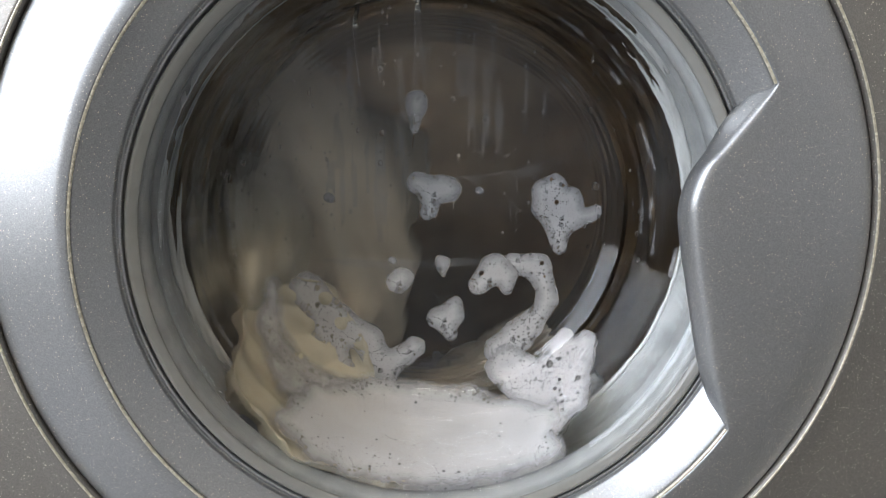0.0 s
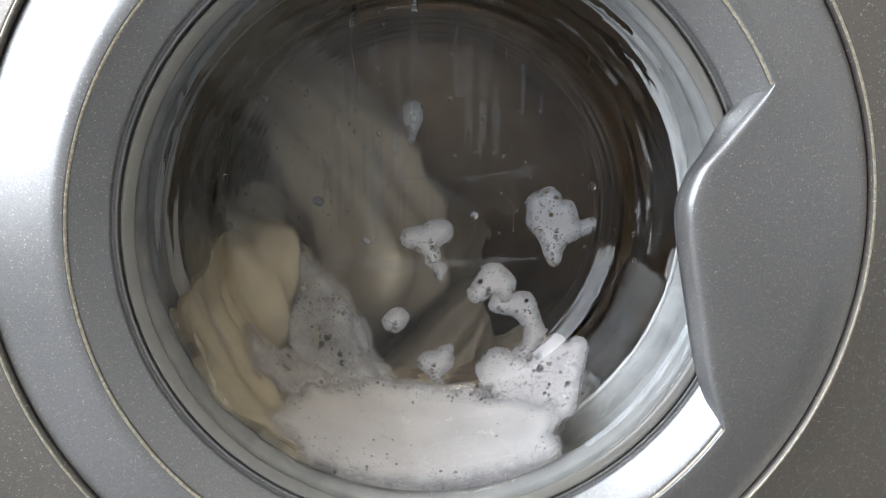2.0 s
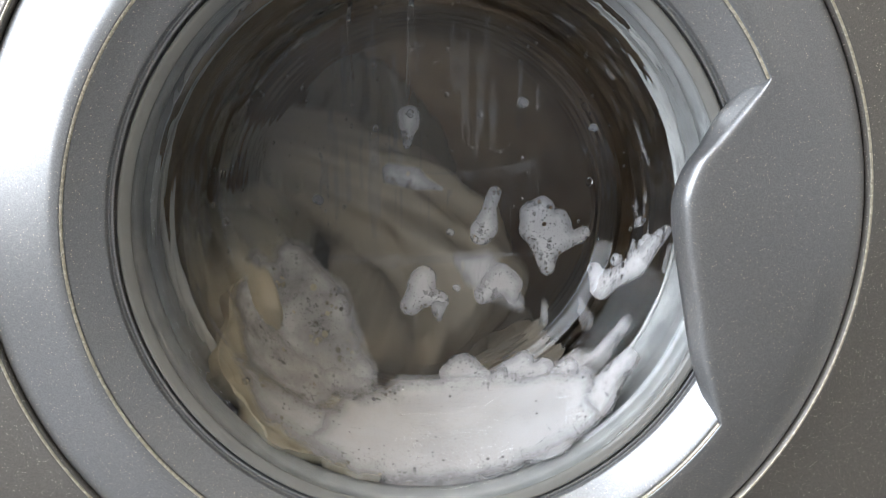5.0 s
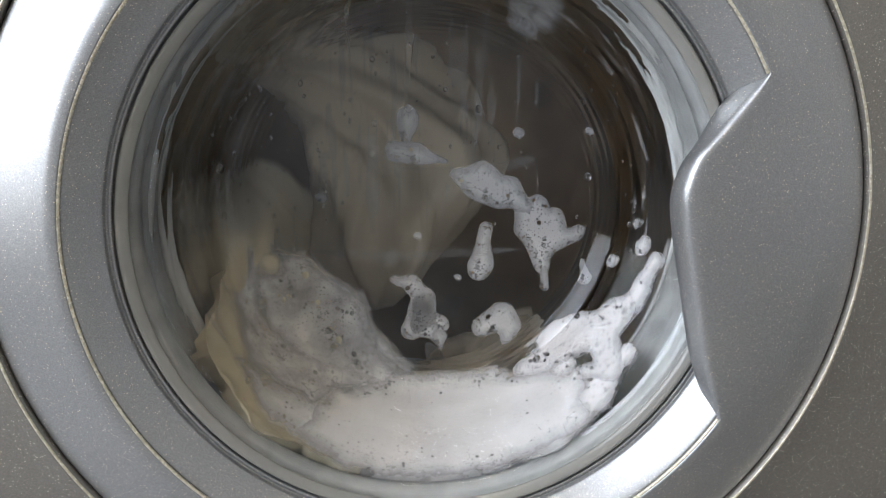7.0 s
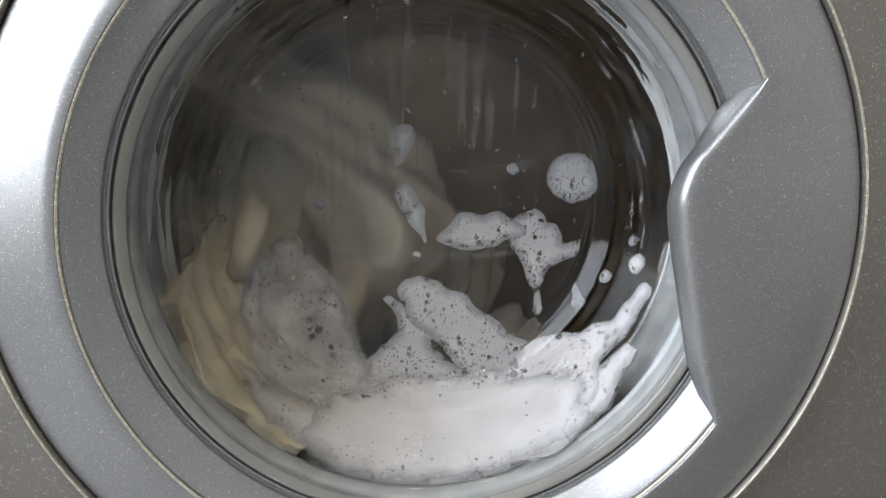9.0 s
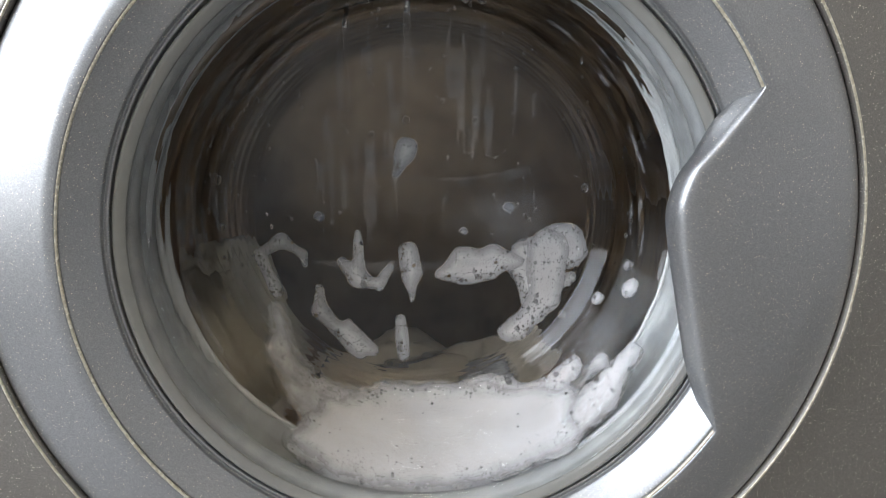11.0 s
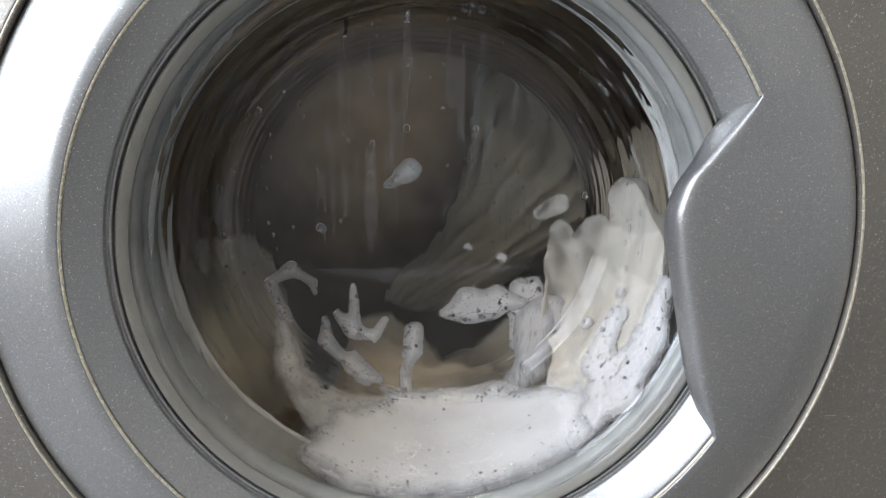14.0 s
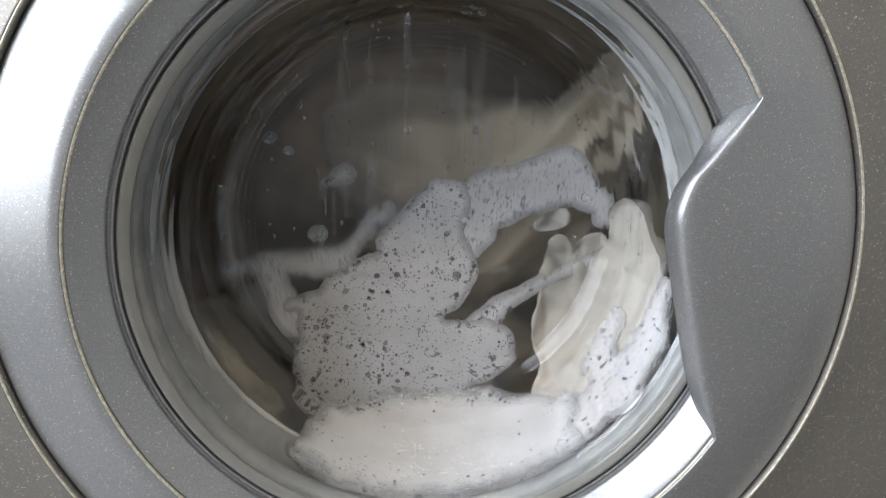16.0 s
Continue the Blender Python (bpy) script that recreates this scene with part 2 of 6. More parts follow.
def cabinet_front():
    """Flat front panel with a rolled lip round the door's opening."""
    steps = 160
    bm = bmesh.new()
    lip = [(0.2348, 0.03), (0.2348, 0.004), (0.2354, 0.0015), (0.2368, 0.0003), (0.2385, 0.0004), (0.242, 0.0018), (0.255, 0.0035), (0.275, 0.005)]
    rings = []
    for i in range(steps):
        a = 2 * math.pi * i / steps
        c, s = math.cos(a), math.sin(a)
        ring = [bm.verts.new((r * c, y, r * s)) for r, y in lip]
        k = 1 / max(abs(c) / 0.2975, (s / 0.35 if s > 0 else -s / 0.47))
        ring.append(bm.verts.new((max(min(k * c, 0.2975), -0.2975), 0.005, k * s)))
        rings.append(ring)
    for i in range(steps):
        p, q = rings[i], rings[(i + 1) % steps]
        for j in range(len(p) - 1):
            bm.faces.new((p[j], p[j + 1], q[j + 1], q[j]))
    bmesh.ops.recalc_face_normals(bm, faces=bm.faces[:])
    return bm


mpart("front_panel", cabinet_front(), PAINT_CABINET, "silver-grey lacquered steel front panel")
for name, b in (("side_panel", (-0.2995, -0.292, 0.006, 0.59, -0.468, 0.368)), ("side_panel", (0.292, 0.2995, 0.006, 0.59, -0.468, 0.368)),
                ("top_panel", (-0.3, 0.3, 0.0, 0.6, 0.3685, 0.39)), ("back_panel", (-0.29, 0.29, 0.58, 0.59, -0.468, 0.368)), ("plinth", (-0.29, 0.29, 0.02, 0.58, -0.48, -0.4685))):
    mpart(name, box(*b, bevel=0.002), PAINT_CABINET, smooth=False)

# the handle's front edge and the foot of its finger recess: angle in degrees, radius
CREST = [(-33.0, 0.187), (-29.1, 0.1715), (-23.3, 0.1562), (-13.5, 0.1411), (-3.4, 0.1319), (4.6, 0.1290), (11.3, 0.1302), (17.4, 0.1388), (20.2, 0.1498), (22.9, 0.1627), (25.0, 0.1745), (27.0, 0.187)]
FOOT = [(-33.0, 0.187), (-29.6, 0.1702), (-24.2, 0.155), (-15.3, 0.1405), (-3.6, 0.1296), (7.7, 0.1264), (15.3, 0.1335), (19.6, 0.1454), (25.0, 0.164), (27.0, 0.187)]
GOLD_R = 0.187


def polar(table, deg):
    if deg <= table[0][0] or deg >= table[-1][0]:
        return GOLD_R
    pts = curve_points(table, 8)
    return float(np.interp(deg, [p[0] for p in pts], [p[1] for p in pts]))


def frame_profile(a):
    deg = math.degrees(a)
    deg = deg - 360 if deg > 180 else deg
    ring = [(0.2342, 0.03), (0.2342, 0.0048), (0.2338, 0.0036), (0.2322, 0.0027), (0.2255, 0.0003), (0.219, -0.0021), (0.211, -0.005), (0.2035, -0.0075)]
    c, f = polar(CREST, deg), polar(FOOT, deg)
    w = min(1.0, (GOLD_R - c) / 0.02)
    g = 0.0014 + 0.0062 * w
    edge = [(c + g + 0.007, -0.0096 - 0.0019 * w), (c + g, -0.0117), (c + g * 0.6, -0.0114), (c + g * 0.27, -0.0104), (c + g * 0.05, -0.0085 + 0.001 * w), (c - 0.0003, -0.0062)]
    foot = [(f + (c - f) * 0.3 - 0.0002, -0.002), (f - 0.0002, 0.0025), (f + 0.004, 0.006)] if w > 0 else [(c - 0.0006, -0.005), (c + 0.0005, -0.003), (c + 0.004, 0.0)]
    return ring + edge + foot


DOOR = mpart("door", revolve(frame_profile, 480), PAINT, "silver lacquered plastic door ring with moulded grip")
FUNNEL = [(0.1925, -0.006), (0.1868, -0.0085), (0.1858, -0.0079), (0.181, -0.0023), (0.1765, 0.003), (0.1722, 0.0082), (0.1711, 0.0096), (0.1713, 0.0112), (0.1703, 0.0117), (0.1697, 0.0106), (0.1684, 0.0107), (0.1678, 0.0118), (0.1674, 0.0128), (0.166, 0.0132)]
# added beads, painted as the bright highlight where the outer ring meets the funnel, and round the cabinet's lip
EDGE_HIGHLIGHT = make_edge_highlight()


def arc_tube(radius, y, thick, a0, a1, steps=200):
    bm = bmesh.new()
    rows = []
    for i in range(steps + 1):
        a = radians(a0 + (a1 - a0) * i / steps)
        rows.append([bm.verts.new(((radius + thick * math.cos(b)) * math.cos(a), y + thick * math.sin(b), (radius + thick * math.cos(b)) * math.sin(a))) for b in [math.pi * 2 * k / 8 for k in range(8)]])
    for p, q in zip(rows, rows[1:]):
        for j in range(8):
            bm.faces.new((p[j], p[(j + 1) % 8], q[(j + 1) % 8], q[j]))
    bmesh.ops.recalc_face_normals(bm, faces=bm.faces[:])
    return bm


part("edge_highlight", arc_tube(GOLD_R + 0.0004, -0.0101, 0.0011, 27.2, 326.8), EDGE_HIGHLIGHT, DOOR, "pale gold painted highlight along the edge of the door ring")
mpart("lip_highlight", arc_tube(0.2365, 0.0008, 0.0008, 0, 360), EDGE_HIGHLIGHT, "pale gold painted highlight on the lip round the door")
part("inner_ring", revolve(FUNNEL, 240), PAINT, DOOR, "silver funnel-shaped inner ring")
BEAD = [(0.1664, 0.0105), (0.1657, 0.0092), (0.1646, 0.0088), (0.1634, 0.0095), (0.1618, 0.0104), (0.1604, 0.0116), (0.1598, 0.0128), (0.1602, 0.0133), (0.164, 0.0134)]
part("glass_seal", revolve(BEAD, 200), SEAL, DOOR, "pale grey plastic rim round the glass")
RETAINER = [(0.1645, 0.0192), (0.1604, 0.0194), (0.1588, 0.0212), (0.1578, 0.025), (0.158, 0.031), (0.163, 0.033)]
part("retaining_ring", revolve(RETAINER, 160), RUBBER, DOOR, "grey rubber ring behind the glass edge")

# bowl-shaped glass: outer face towards the room, inner face towards the drum
BOWL_IN = curve_points([(0.1625, 0.0135), (0.156, 0.0138), (0.1515, 0.0165), (0.1475, 0.024), (0.141, 0.045), (0.1335, 0.068), (0.1285, 0.0815), (0.1228, 0.0895), (0.117, 0.0955), (0.1105, 0.0992), (0.1, 0.1006), (0.05, 0.1008), (0.00001, 0.1008)], 9)
BOWL_OUT = curve_points([(0.00001, 0.1055), (0.05, 0.1055), (0.096, 0.105), (0.1145, 0.1040), (0.1262, 0.0985), (0.1330, 0.0870), (0.1382, 0.0710), (0.1458, 0.0460), (0.1522, 0.0250), (0.156, 0.0195), (0.1625, 0.0185)], 3)
# mould lines run round the side of the bowl
BOWL_IN = [(r + 0.00016 * math.sin(y * 330) * (0.022 < y < 0.088), y) for r, y in BOWL_IN]
# fine moulded steps round the corner of its floor
BOWL_IN = [(r, y + 0.00013 * math.sin(r * 1900) * (0.106 < r < 0.124)) for r, y in BOWL_IN]


def bowl_mesh():
    bm = revolve(BOWL_IN[::-1] + BOWL_OUT[::-1], 220)
    bmesh.ops.remove_doubles(bm, verts=bm.verts[:], dist=0.00005)
    bmesh.ops.recalc_face_normals(bm, faces=bm.faces[:])
    return bm


BOWL = part("door_glass", bowl_mesh(), GLASS, DOOR, "clear thick bowl-shaped door glass, wet with suds")
BOWL.visible_shadow = False

GASKET = curve_points([(0.2, 0.028), (0.176, 0.03), (0.171, 0.036), (0.1725, 0.046), (0.174, 0.056), (0.172, 0.062), (0.1645, 0.066), (0.160, 0.070), (0.160, 0.075), (0.164, 0.079), (0.17, 0.083), (0.19, 0.084)], 4)
GASKET_OB = mpart("door_gasket", revolve(GASKET, 160), RUBBER, "wet grey rubber door gasket")
# window light on the gasket's lip is painted as a paler rubber bead
LIT_LIP = make_plain("lit_rubber_edge", (0.62, 0.62, 0.6), 0.25, 60.0)
part("sealing_lip", revolve([(0.159 + 0.0026 * math.cos(k * math.pi / 5), 0.0725 + 0.003 * math.sin(k * math.pi / 5)) for k in range(10)], 160, closed=True), LIT_LIP, GASKET_OB, "wet lip of the gasket, its window-lit edge painted pale")


def drum_mesh():
    prof = curve_points([(0.170, 0.092), (0.167, 0.09), (0.170, 0.088), (0.2, 0.089), (0.228, 0.091), (0.2355, 0.1), (0.2365, 0.12)], 3)
    prof += [(0.2365, 0.385), (0.232, 0.397), (0.222, 0.402), (0.19, 0.403), (0.15, 0.401), (0.08, 0.4), (0.00003, 0.4)]
    return revolve(prof, 128)


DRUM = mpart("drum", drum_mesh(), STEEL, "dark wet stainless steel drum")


def lifter():
    bm = bmesh.new()
    rows = []
    for i in range(9):
        y = 0.125 + 0.24 * i / 8
        h = 0.052 * (1 - ((i - 4) / 4.6) ** 4)
        rows.append([bm.verts.new((x, y, -0.2355 + z)) for x, z in ((-0.034, 0), (-0.026, 0.25 * h), (-0.014, 0.8 * h), (-0.006, 0.98 * h), (0.006, 0.98 * h), (0.014, 0.8 * h), (0.026, 0.25 * h), (0.034, 0))])
    for p, q in zip(rows, rows[1:]):
        for j in range(7):
            bm.faces.new((p[j], q[j], q[j + 1], p[j + 1]))
    bm.faces.new(rows[0])
    bm.faces.new(rows[-1][::-1])
    return bm


for k in range(3):
    bm = lifter()
    bmesh.ops.rotate(bm, verts=bm.verts[:], matrix=Matrix.Rotation(2 * math.pi * k / 3, 3, "Y"))
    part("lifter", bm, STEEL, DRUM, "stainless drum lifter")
tub = revolve([(0.176, 0.0865), (0.245, 0.087), (0.252, 0.1), (0.252, 0.42), (0.24, 0.43), (0.001, 0.43)], 96)
mpart("tub", tub, DARK, "dark plastic outer tub")


# ---- suds on the glass ----
MERIDIAN = np.array(curve_points([tuple(p) for p in BOWL_OUT], 1))
ARC = np.concatenate([[0.0], np.cumsum(np.hypot(*np.diff(MERIDIAN, axis=0).T))])


def on_bowl(u, v, off):
    """The place on the drum side of the glass at the unrolled (u, v), lifted by off."""
    s, a = math.hypot(u, v), math.atan2(v, u)
    r, y = float(np.interp(s, ARC, MERIDIAN[:, 0])), float(np.interp(s, ARC, MERIDIAN[:, 1]))
    r1, y1 = float(np.interp(s + 0.002, ARC, MERIDIAN[:, 0])), float(np.interp(s + 0.002, ARC, MERIDIAN[:, 1]))
    d = math.hypot(r1 - r, y1 - y) or 1.0
    nr, ny = -(y1 - y) / d, (r1 - r) / d
    r, y = r + nr * off, y + ny * off
    return (r * math.cos(a), y, r * math.sin(a))


def suds_mesh(strokes, seed, holes, cell, thick, place, pleat=0.0, soft=5.0, wraps=True):
    """A cushion of suds: its outline is a union of tapered strokes (millimetres), eaten into by bubbles."""
    rng = np.random.RandomState(seed)
    st = np.array(strokes)
    pad = abs(st[:, 4:]).max() + 4
    x0, x1 = min(st[:, 0].min(), st[:, 2].min()) - pad, max(st[:, 0].max(), st[:, 2].max()) + pad
    z0, z1 = min(st[:, 1].min(), st[:, 3].min()) - pad, max(st[:, 1].max(), st[:, 3].max()) + pad
    nx, nz = int((x1 - x0) / cell) + 2, int((z1 - z0) / cell) + 2
    gx, gz = np.meshgrid(x0 + cell * np.arange(nx), z0 + cell * np.arange(nz), indexing="ij")
    acc = np.zeros_like(gx)
    k = 1.6
    dents = np.full_like(gx, 99.0)
    for ax, az, bx, bz, ra, rb in st:
        dx, dz = bx - ax, bz - az
        t = np.clip(((gx - ax) * dx + (gz - az) * dz) / (dx * dx + dz * dz + 1e-6), 0, 1)
        if ra < 0:
            dents = np.minimum(dents, np.hypot(gx - ax - t * dx, gz - az - t * dz) + ra + (rb - ra) * t)
            continue
        acc += np.exp(np.clip((ra + (rb - ra) * t - np.hypot(gx - ax - t * dx, gz - az - t * dz)) / k, -40, 40))
    field = k * np.log(acc + 1e-12)
    wob = np.zeros_like(gx)
    for scale, amp in ((0.09, 1.2), (0.24, 0.8), (0.55, 0.28)):
        for _ in range(5):
            a, ph = rng.uniform(0, 6.283, 2)
            f = scale * rng.uniform(0.7, 1.4)
            wob += amp * 0.5 * np.sin(f * (gx * math.cos(a) + gz * math.sin(a)) + ph)
    field += wob * min(1.0, abs(st[:, 4:]).mean() / 9)
    if wraps:
        field = np.minimum(field, 1000 * ARC[-1] - 8 - np.hypot(gx, gz))
    # how far each place lies inside the outline
    whole = np.clip(field, 0, cell)
    core = field > 0
    for step in range(int(soft / cell) + 1):
        inner = core.copy()
        for axis, by in ((0, 1), (0, -1), (1, 1), (1, -1)) if step % 2 else ((0, 1), (0, -1), (1, 1), (1, -1), (2, 1), (2, -1)):
            inner &= np.roll(core, by, axis) if axis < 2 else np.roll(core, (by, by), (0, 1)) & np.roll(core, (by, -by), (0, 1))
        core = inner
        whole += core * cell
    field = np.minimum(field, dents)
    inside = np.argwhere(field > 1.0)
    for _ in range(int(holes * 0.12)):
        i, j = inside[rng.randint(len(inside))]
        r = cell * (1.0 + 0.9 * rng.rand() ** 3)
        field = np.minimum(field, np.hypot((gx - gx[i, j]), (gz - gz[i, j]) * rng.uniform(0.8, 1.0)) - r)
    bm = bmesh.new()
    body = bm.verts.layers.float.new("thickness")
    made = {}

    def vert(key, u, v, f, rim, f0=0.0):
        if key not in made:
            depth = thick * min(1.0, max(f, 0.0) / (thick * 0.8)) ** 0.5
            lift = 0.2 * (1 - min(1.0, max(f, 0.0) / 2.0))
            if pleat:
                s, a = math.hypot(u, v), math.atan2(v, u)
                fold = 0.8 * math.sin(s * 0.3 + 3.0 * math.sin(a * 4 + seed)) + 0.8 * (1 - 2 * abs(math.sin(a * 13 + s * 0.05 + 1.5 * math.sin(s * 0.06)))) + 0.5 * math.sin(a * 31 - s * 0.1)
                lift += pleat * (1.7 + fold * 0.75) * (0.35 + 0.65 * min(1.0, max(f, 0.0) / 5.0))
            if rim:
                made[key] = tuple(bm.verts.new(place(u / 1000, v / 1000, 0.0003 + pleat * 0.0006 + e)) for e in (0.0, 0.0001))
            else:
                made[key] = (bm.verts.new(place(u / 1000, v / 1000, max(0.0001, lift / 1000))), bm.verts.new(place(u / 1000, v / 1000, (depth + lift + 0.7) / 1000)))
            for w in made[key]:
                w[body] = min(1.0, max(f0, 0.0) / soft)
        return made[key]

    for i in range(nx - 1):
        for j in range(nz - 1):
            cs = ((i, j), (i + 1, j), (i + 1, j + 1), (i, j + 1))
            fs = [field[c] for c in cs]
            if max(fs) <= 0:
                continue
            poly = []
            for a in range(4):
                c, d = cs[a], cs[(a + 1) % 4]
                fc, fd = fs[a], fs[(a + 1) % 4]
                if fc > 0:
                    poly.append(vert(c, gx[c], gz[c], min(whole[c], max(fc, 0.0) * 3 + fc), False, whole[c]))
                if (fc > 0) != (fd > 0):
                    t = min(max(fc / (fc - fd), 0.02), 0.98)
                    poly.append(vert((min(c, d), max(c, d)), gx[c] + t * (gx[d] - gx[c]), gz[c] + t * (gz[d] - gz[c]), 0, True, whole[c] + t * (whole[d] - whole[c])))
            if len(poly) < 3:
                continue
            for side in (0, 1):
                loop = [p[side] for p in poly]
                try:
                    bm.faces.new(loop if side else loop[::-1])
                except ValueError:
                    pass
    return bm


def wrapped_foam(name, label, strokes, seed, holes, cell, thick):
    ob = part(name, suds_mesh(strokes, seed, holes, cell, thick, lambda u, v, off: on_bowl(u, v, off + 0.0002 * (seed % 7 - 1)), 0.0, 22.0 if thick > 8 else 4.0 + thick * 0.8 if thick > 2 else 9.0), (FOAM_DENSE if thick > 8 else FOAM) if thick > 2 else FOAM_THIN)
    return tagged(ob, label, "foam", "suds clinging to the door glass")


def flat_foam(name, label, strokes, seed, holes, cell, thick):
    ob = part(name, suds_mesh(strokes, seed, holes, cell, thick, lambda u, v, off: (u, off, v), 0.0, 8.0, False), FOAM if thick > 2 else FOAM_THIN)
    return tagged(ob, label, "foam", "suds clinging to the door glass")


def laundry(name, label, length, radius, folds, seed, mat):
    """A wet, crumpled bundle of cloth with pleats along its length."""
    rng = np.random.RandomState(seed)
    ph = rng.uniform(0, 6.283, 12)
    bm = bmesh.new()
    rows, n = 44, 96
    ring = []
    for i in range(rows + 1):
        s = i / rows
        env = max(0.02, math.sin(math.pi * (0.03 + 0.94 * s))) ** 0.55 * (1 + 0.25 * math.sin(5 * s + ph[0]))
        bend = Vector((0.25 * math.sin(3.1 * s + ph[1]), 0.07 * math.sin(2.6 * s + ph[2]), 0)) * length
        row = []
        for j in range(n):
            a = 2 * math.pi * j / n
            tw = a + 0.9 * math.sin(2.2 * s + ph[3])
            p = 0.16 * abs(math.sin(folds * 0.5 * tw + 2.0 * math.sin(4 * s + ph[4]) + ph[5])) + 0.12 * math.sin((folds + 3) * tw + 3 * s + ph[6])
            p += 0.1 * math.sin(9 * s + 3 * tw + ph[7]) + 0.25 * noise.noise(Vector((math.cos(a) * 1.6 + seed, math.sin(a) * 1.6, s * 4.0)))
            p += 0.11 * noise.noise(Vector((math.cos(a) * 5 + seed, math.sin(a) * 5, s * 9.0))) + 0.07 * abs(math.sin(17 * tw + 9 * s + 3 * math.sin(11 * s + ph[8])))
            r = radius * env * (0.85 + p)
            row.append(bm.verts.new((r * math.cos(a) + bend.x, 0.75 * r * math.sin(a) + bend.y, (s - 0.5) * length)))
        ring.append(row)
    for p, q in zip(ring, ring[1:]):
        for j in range(n):
            bm.faces.new((p[j], p[(j + 1) % n], q[(j + 1) % n], q[j]))
    bm.faces.new(ring[0][::-1])
    bm.faces.new(ring[-1])
    return tagged(part(name, bm, mat), label, "laundry", "laundry tumbling in the drum")



def film(name, label, strokes, seed, mat, category, group):
    ob = part(name, suds_mesh(strokes, seed, 0, 0.7 if mat is WATER else 1.2, 0.3, on_bowl, 0.0, max(1.0, 0.8 * np.array(strokes)[:, 4:].mean())), mat)
    ob.visible_shadow = False
    return tagged(ob, label, category, group)


def droplets(count, seed):
    """Fine drops of water strewn over the upper half of the glass."""
    rng = np.random.RandomState(seed)
    bm = bmesh.new()
    for k in range(count):
        a, s = rng.uniform(-0.35, 3.5), 0.128 * math.sqrt(rng.uniform(0.05, 1.6))
        p = Vector(on_bowl(s * math.cos(a), s * math.sin(a), 0.0))
        r = 0.0004 + 0.0009 * rng.rand() ** 3 if k > 18 else rng.uniform(0.0014, 0.0026)
        bmesh.ops.create_icosphere(bm, subdivisions=1 if k > 18 else 3, radius=r, matrix=Matrix.Translation(p) @ Matrix.Diagonal((1, 0.7, rng.uniform(1.0, 1.6), 1)))
    ob = part("water_droplets", bm, WATER)
    ob.visible_shadow = False
    return tagged(ob, "fine clear water droplets on the door glass", "water droplets", kind="stuff")


droplets(380, 77)


def water_runs(count, seed):
    """Faint dried and running traces of water, straight down the glass."""
    rng = np.random.RandomState(seed)
    strokes = []
    for _ in range(count):
        x, top = rng.uniform(-70, 75), rng.uniform(10, 125)
        w = rng.uniform(0.4, 1.1)
        strokes.append((x, top, x + rng.uniform(-1, 1), max(top - rng.uniform(15, 70), -20), w, w * 0.6))
    ob = part("water_runs", suds_mesh(strokes, seed, 0, 0.7, 0.2, on_bowl, 0.0, 1.2), RUNS)
    ob.visible_shadow = False
    return tagged(ob, "faint vertical traces of water down the glass", "water traces", kind="stuff")


water_runs(64, 5)


def pressed_cloth(name, label, strokes, seed, mat):
    """A garment pressed against the glass, its folds lying along the bowl."""
    ob = part(name, suds_mesh(strokes, seed, 0, 1.6, 9.0, on_bowl, 2.6), mat)
    return tagged(ob, label, "laundry", "laundry tumbling in the drum")


POOL = wrapped_foam("foam_pool", "thick white soap suds lying along the bottom of the door glass", [(-90.8, -157.1, -62.1, -142.9, 14.0, 20.1), (-62.1, -142.9, -19.9, -142.2, 20.1, 28.0), (-19.9, -142.2, 40.5, -142.5, 28.0, 29.2), (40.5, -142.5, 88.6, -143.6, 28.3, 22.9), (88.6, -143.6, 106.3, -137.1, 22.9, 16.0), (-71.4, -164.8, 11.3, -171.8, 21.4, 23.6), (11.3, -171.8, 91.1, -169.3, 23.6, 20.9), (-103.8, -161.1, -61.5, -186.3, 12.1, 20.1), (-61.5, -186.3, 9.9, -198.1, 22.0, 20.9), (9.9, -198.1, 78.1, -191.0, 20.9, 20.3), (78.1, -191.0, 116.3, -162.1, 18.6, 12.0)], 1, 20, 1.5, 9.0)
SHEET = wrapped_foam("foam_sheet", "thin grey film of suds on the wet glass", [(-108.4, -39.7, -116.8, -72.9, 6.4, 14.6), (-116.8, -72.9, -107.5, -106.2, 14.6, 21.5), (-107.5, -106.2, -76.1, -127.9, 21.5, 22.1), (-81.2, -118.1, -33.5, -126.7, 14.6, 10.2)], 2, 24, 1.2, 1.2)
DOME = wrapped_foam("foam_sheet", "domed grey-white film of fine suds on the glass", [(-87.3, -29.2, -68.0, -62.1, 12.2, 17.7), (-108.0, -42.1, -88.0, -89.2, 14.1, 28.1), (-68.0, -62.1, -58.0, -109.2, 17.1, 24.1)], 19, 20, 1.2, 1.2)
POOL_SIDE = wrapped_foam("foam_pool", "flank of dense white suds beside the pool", [(-139.0, -108.0, -118.0, -140.0, 9.0, 18.0), (-118.0, -140.0, -70.0, -165.0, 18.0, 26.0), (-70.0, -165.0, -20.0, -172.0, 26.0, 22.0)], 18, 10, 1.5, 9.0)
PAW = flat_foam("foam_patch", "bubbly lobed patch of suds beside the pool", [(-34.0, 32.0, -18.0, 12.0, 12.0, 15.0), (-18.0, 12.0, 6.0, -2.0, 12.0, 10.0), (6.0, -2.0, 14.0, -28.0, 11.0, 10.0), (16.0, -22.0, 36.0, -8.0, 8.0, 9.0), (-22.0, 6.0, -14.0, -22.0, 12.0, 8.0)], 27, 26, 1.0, 4.0)
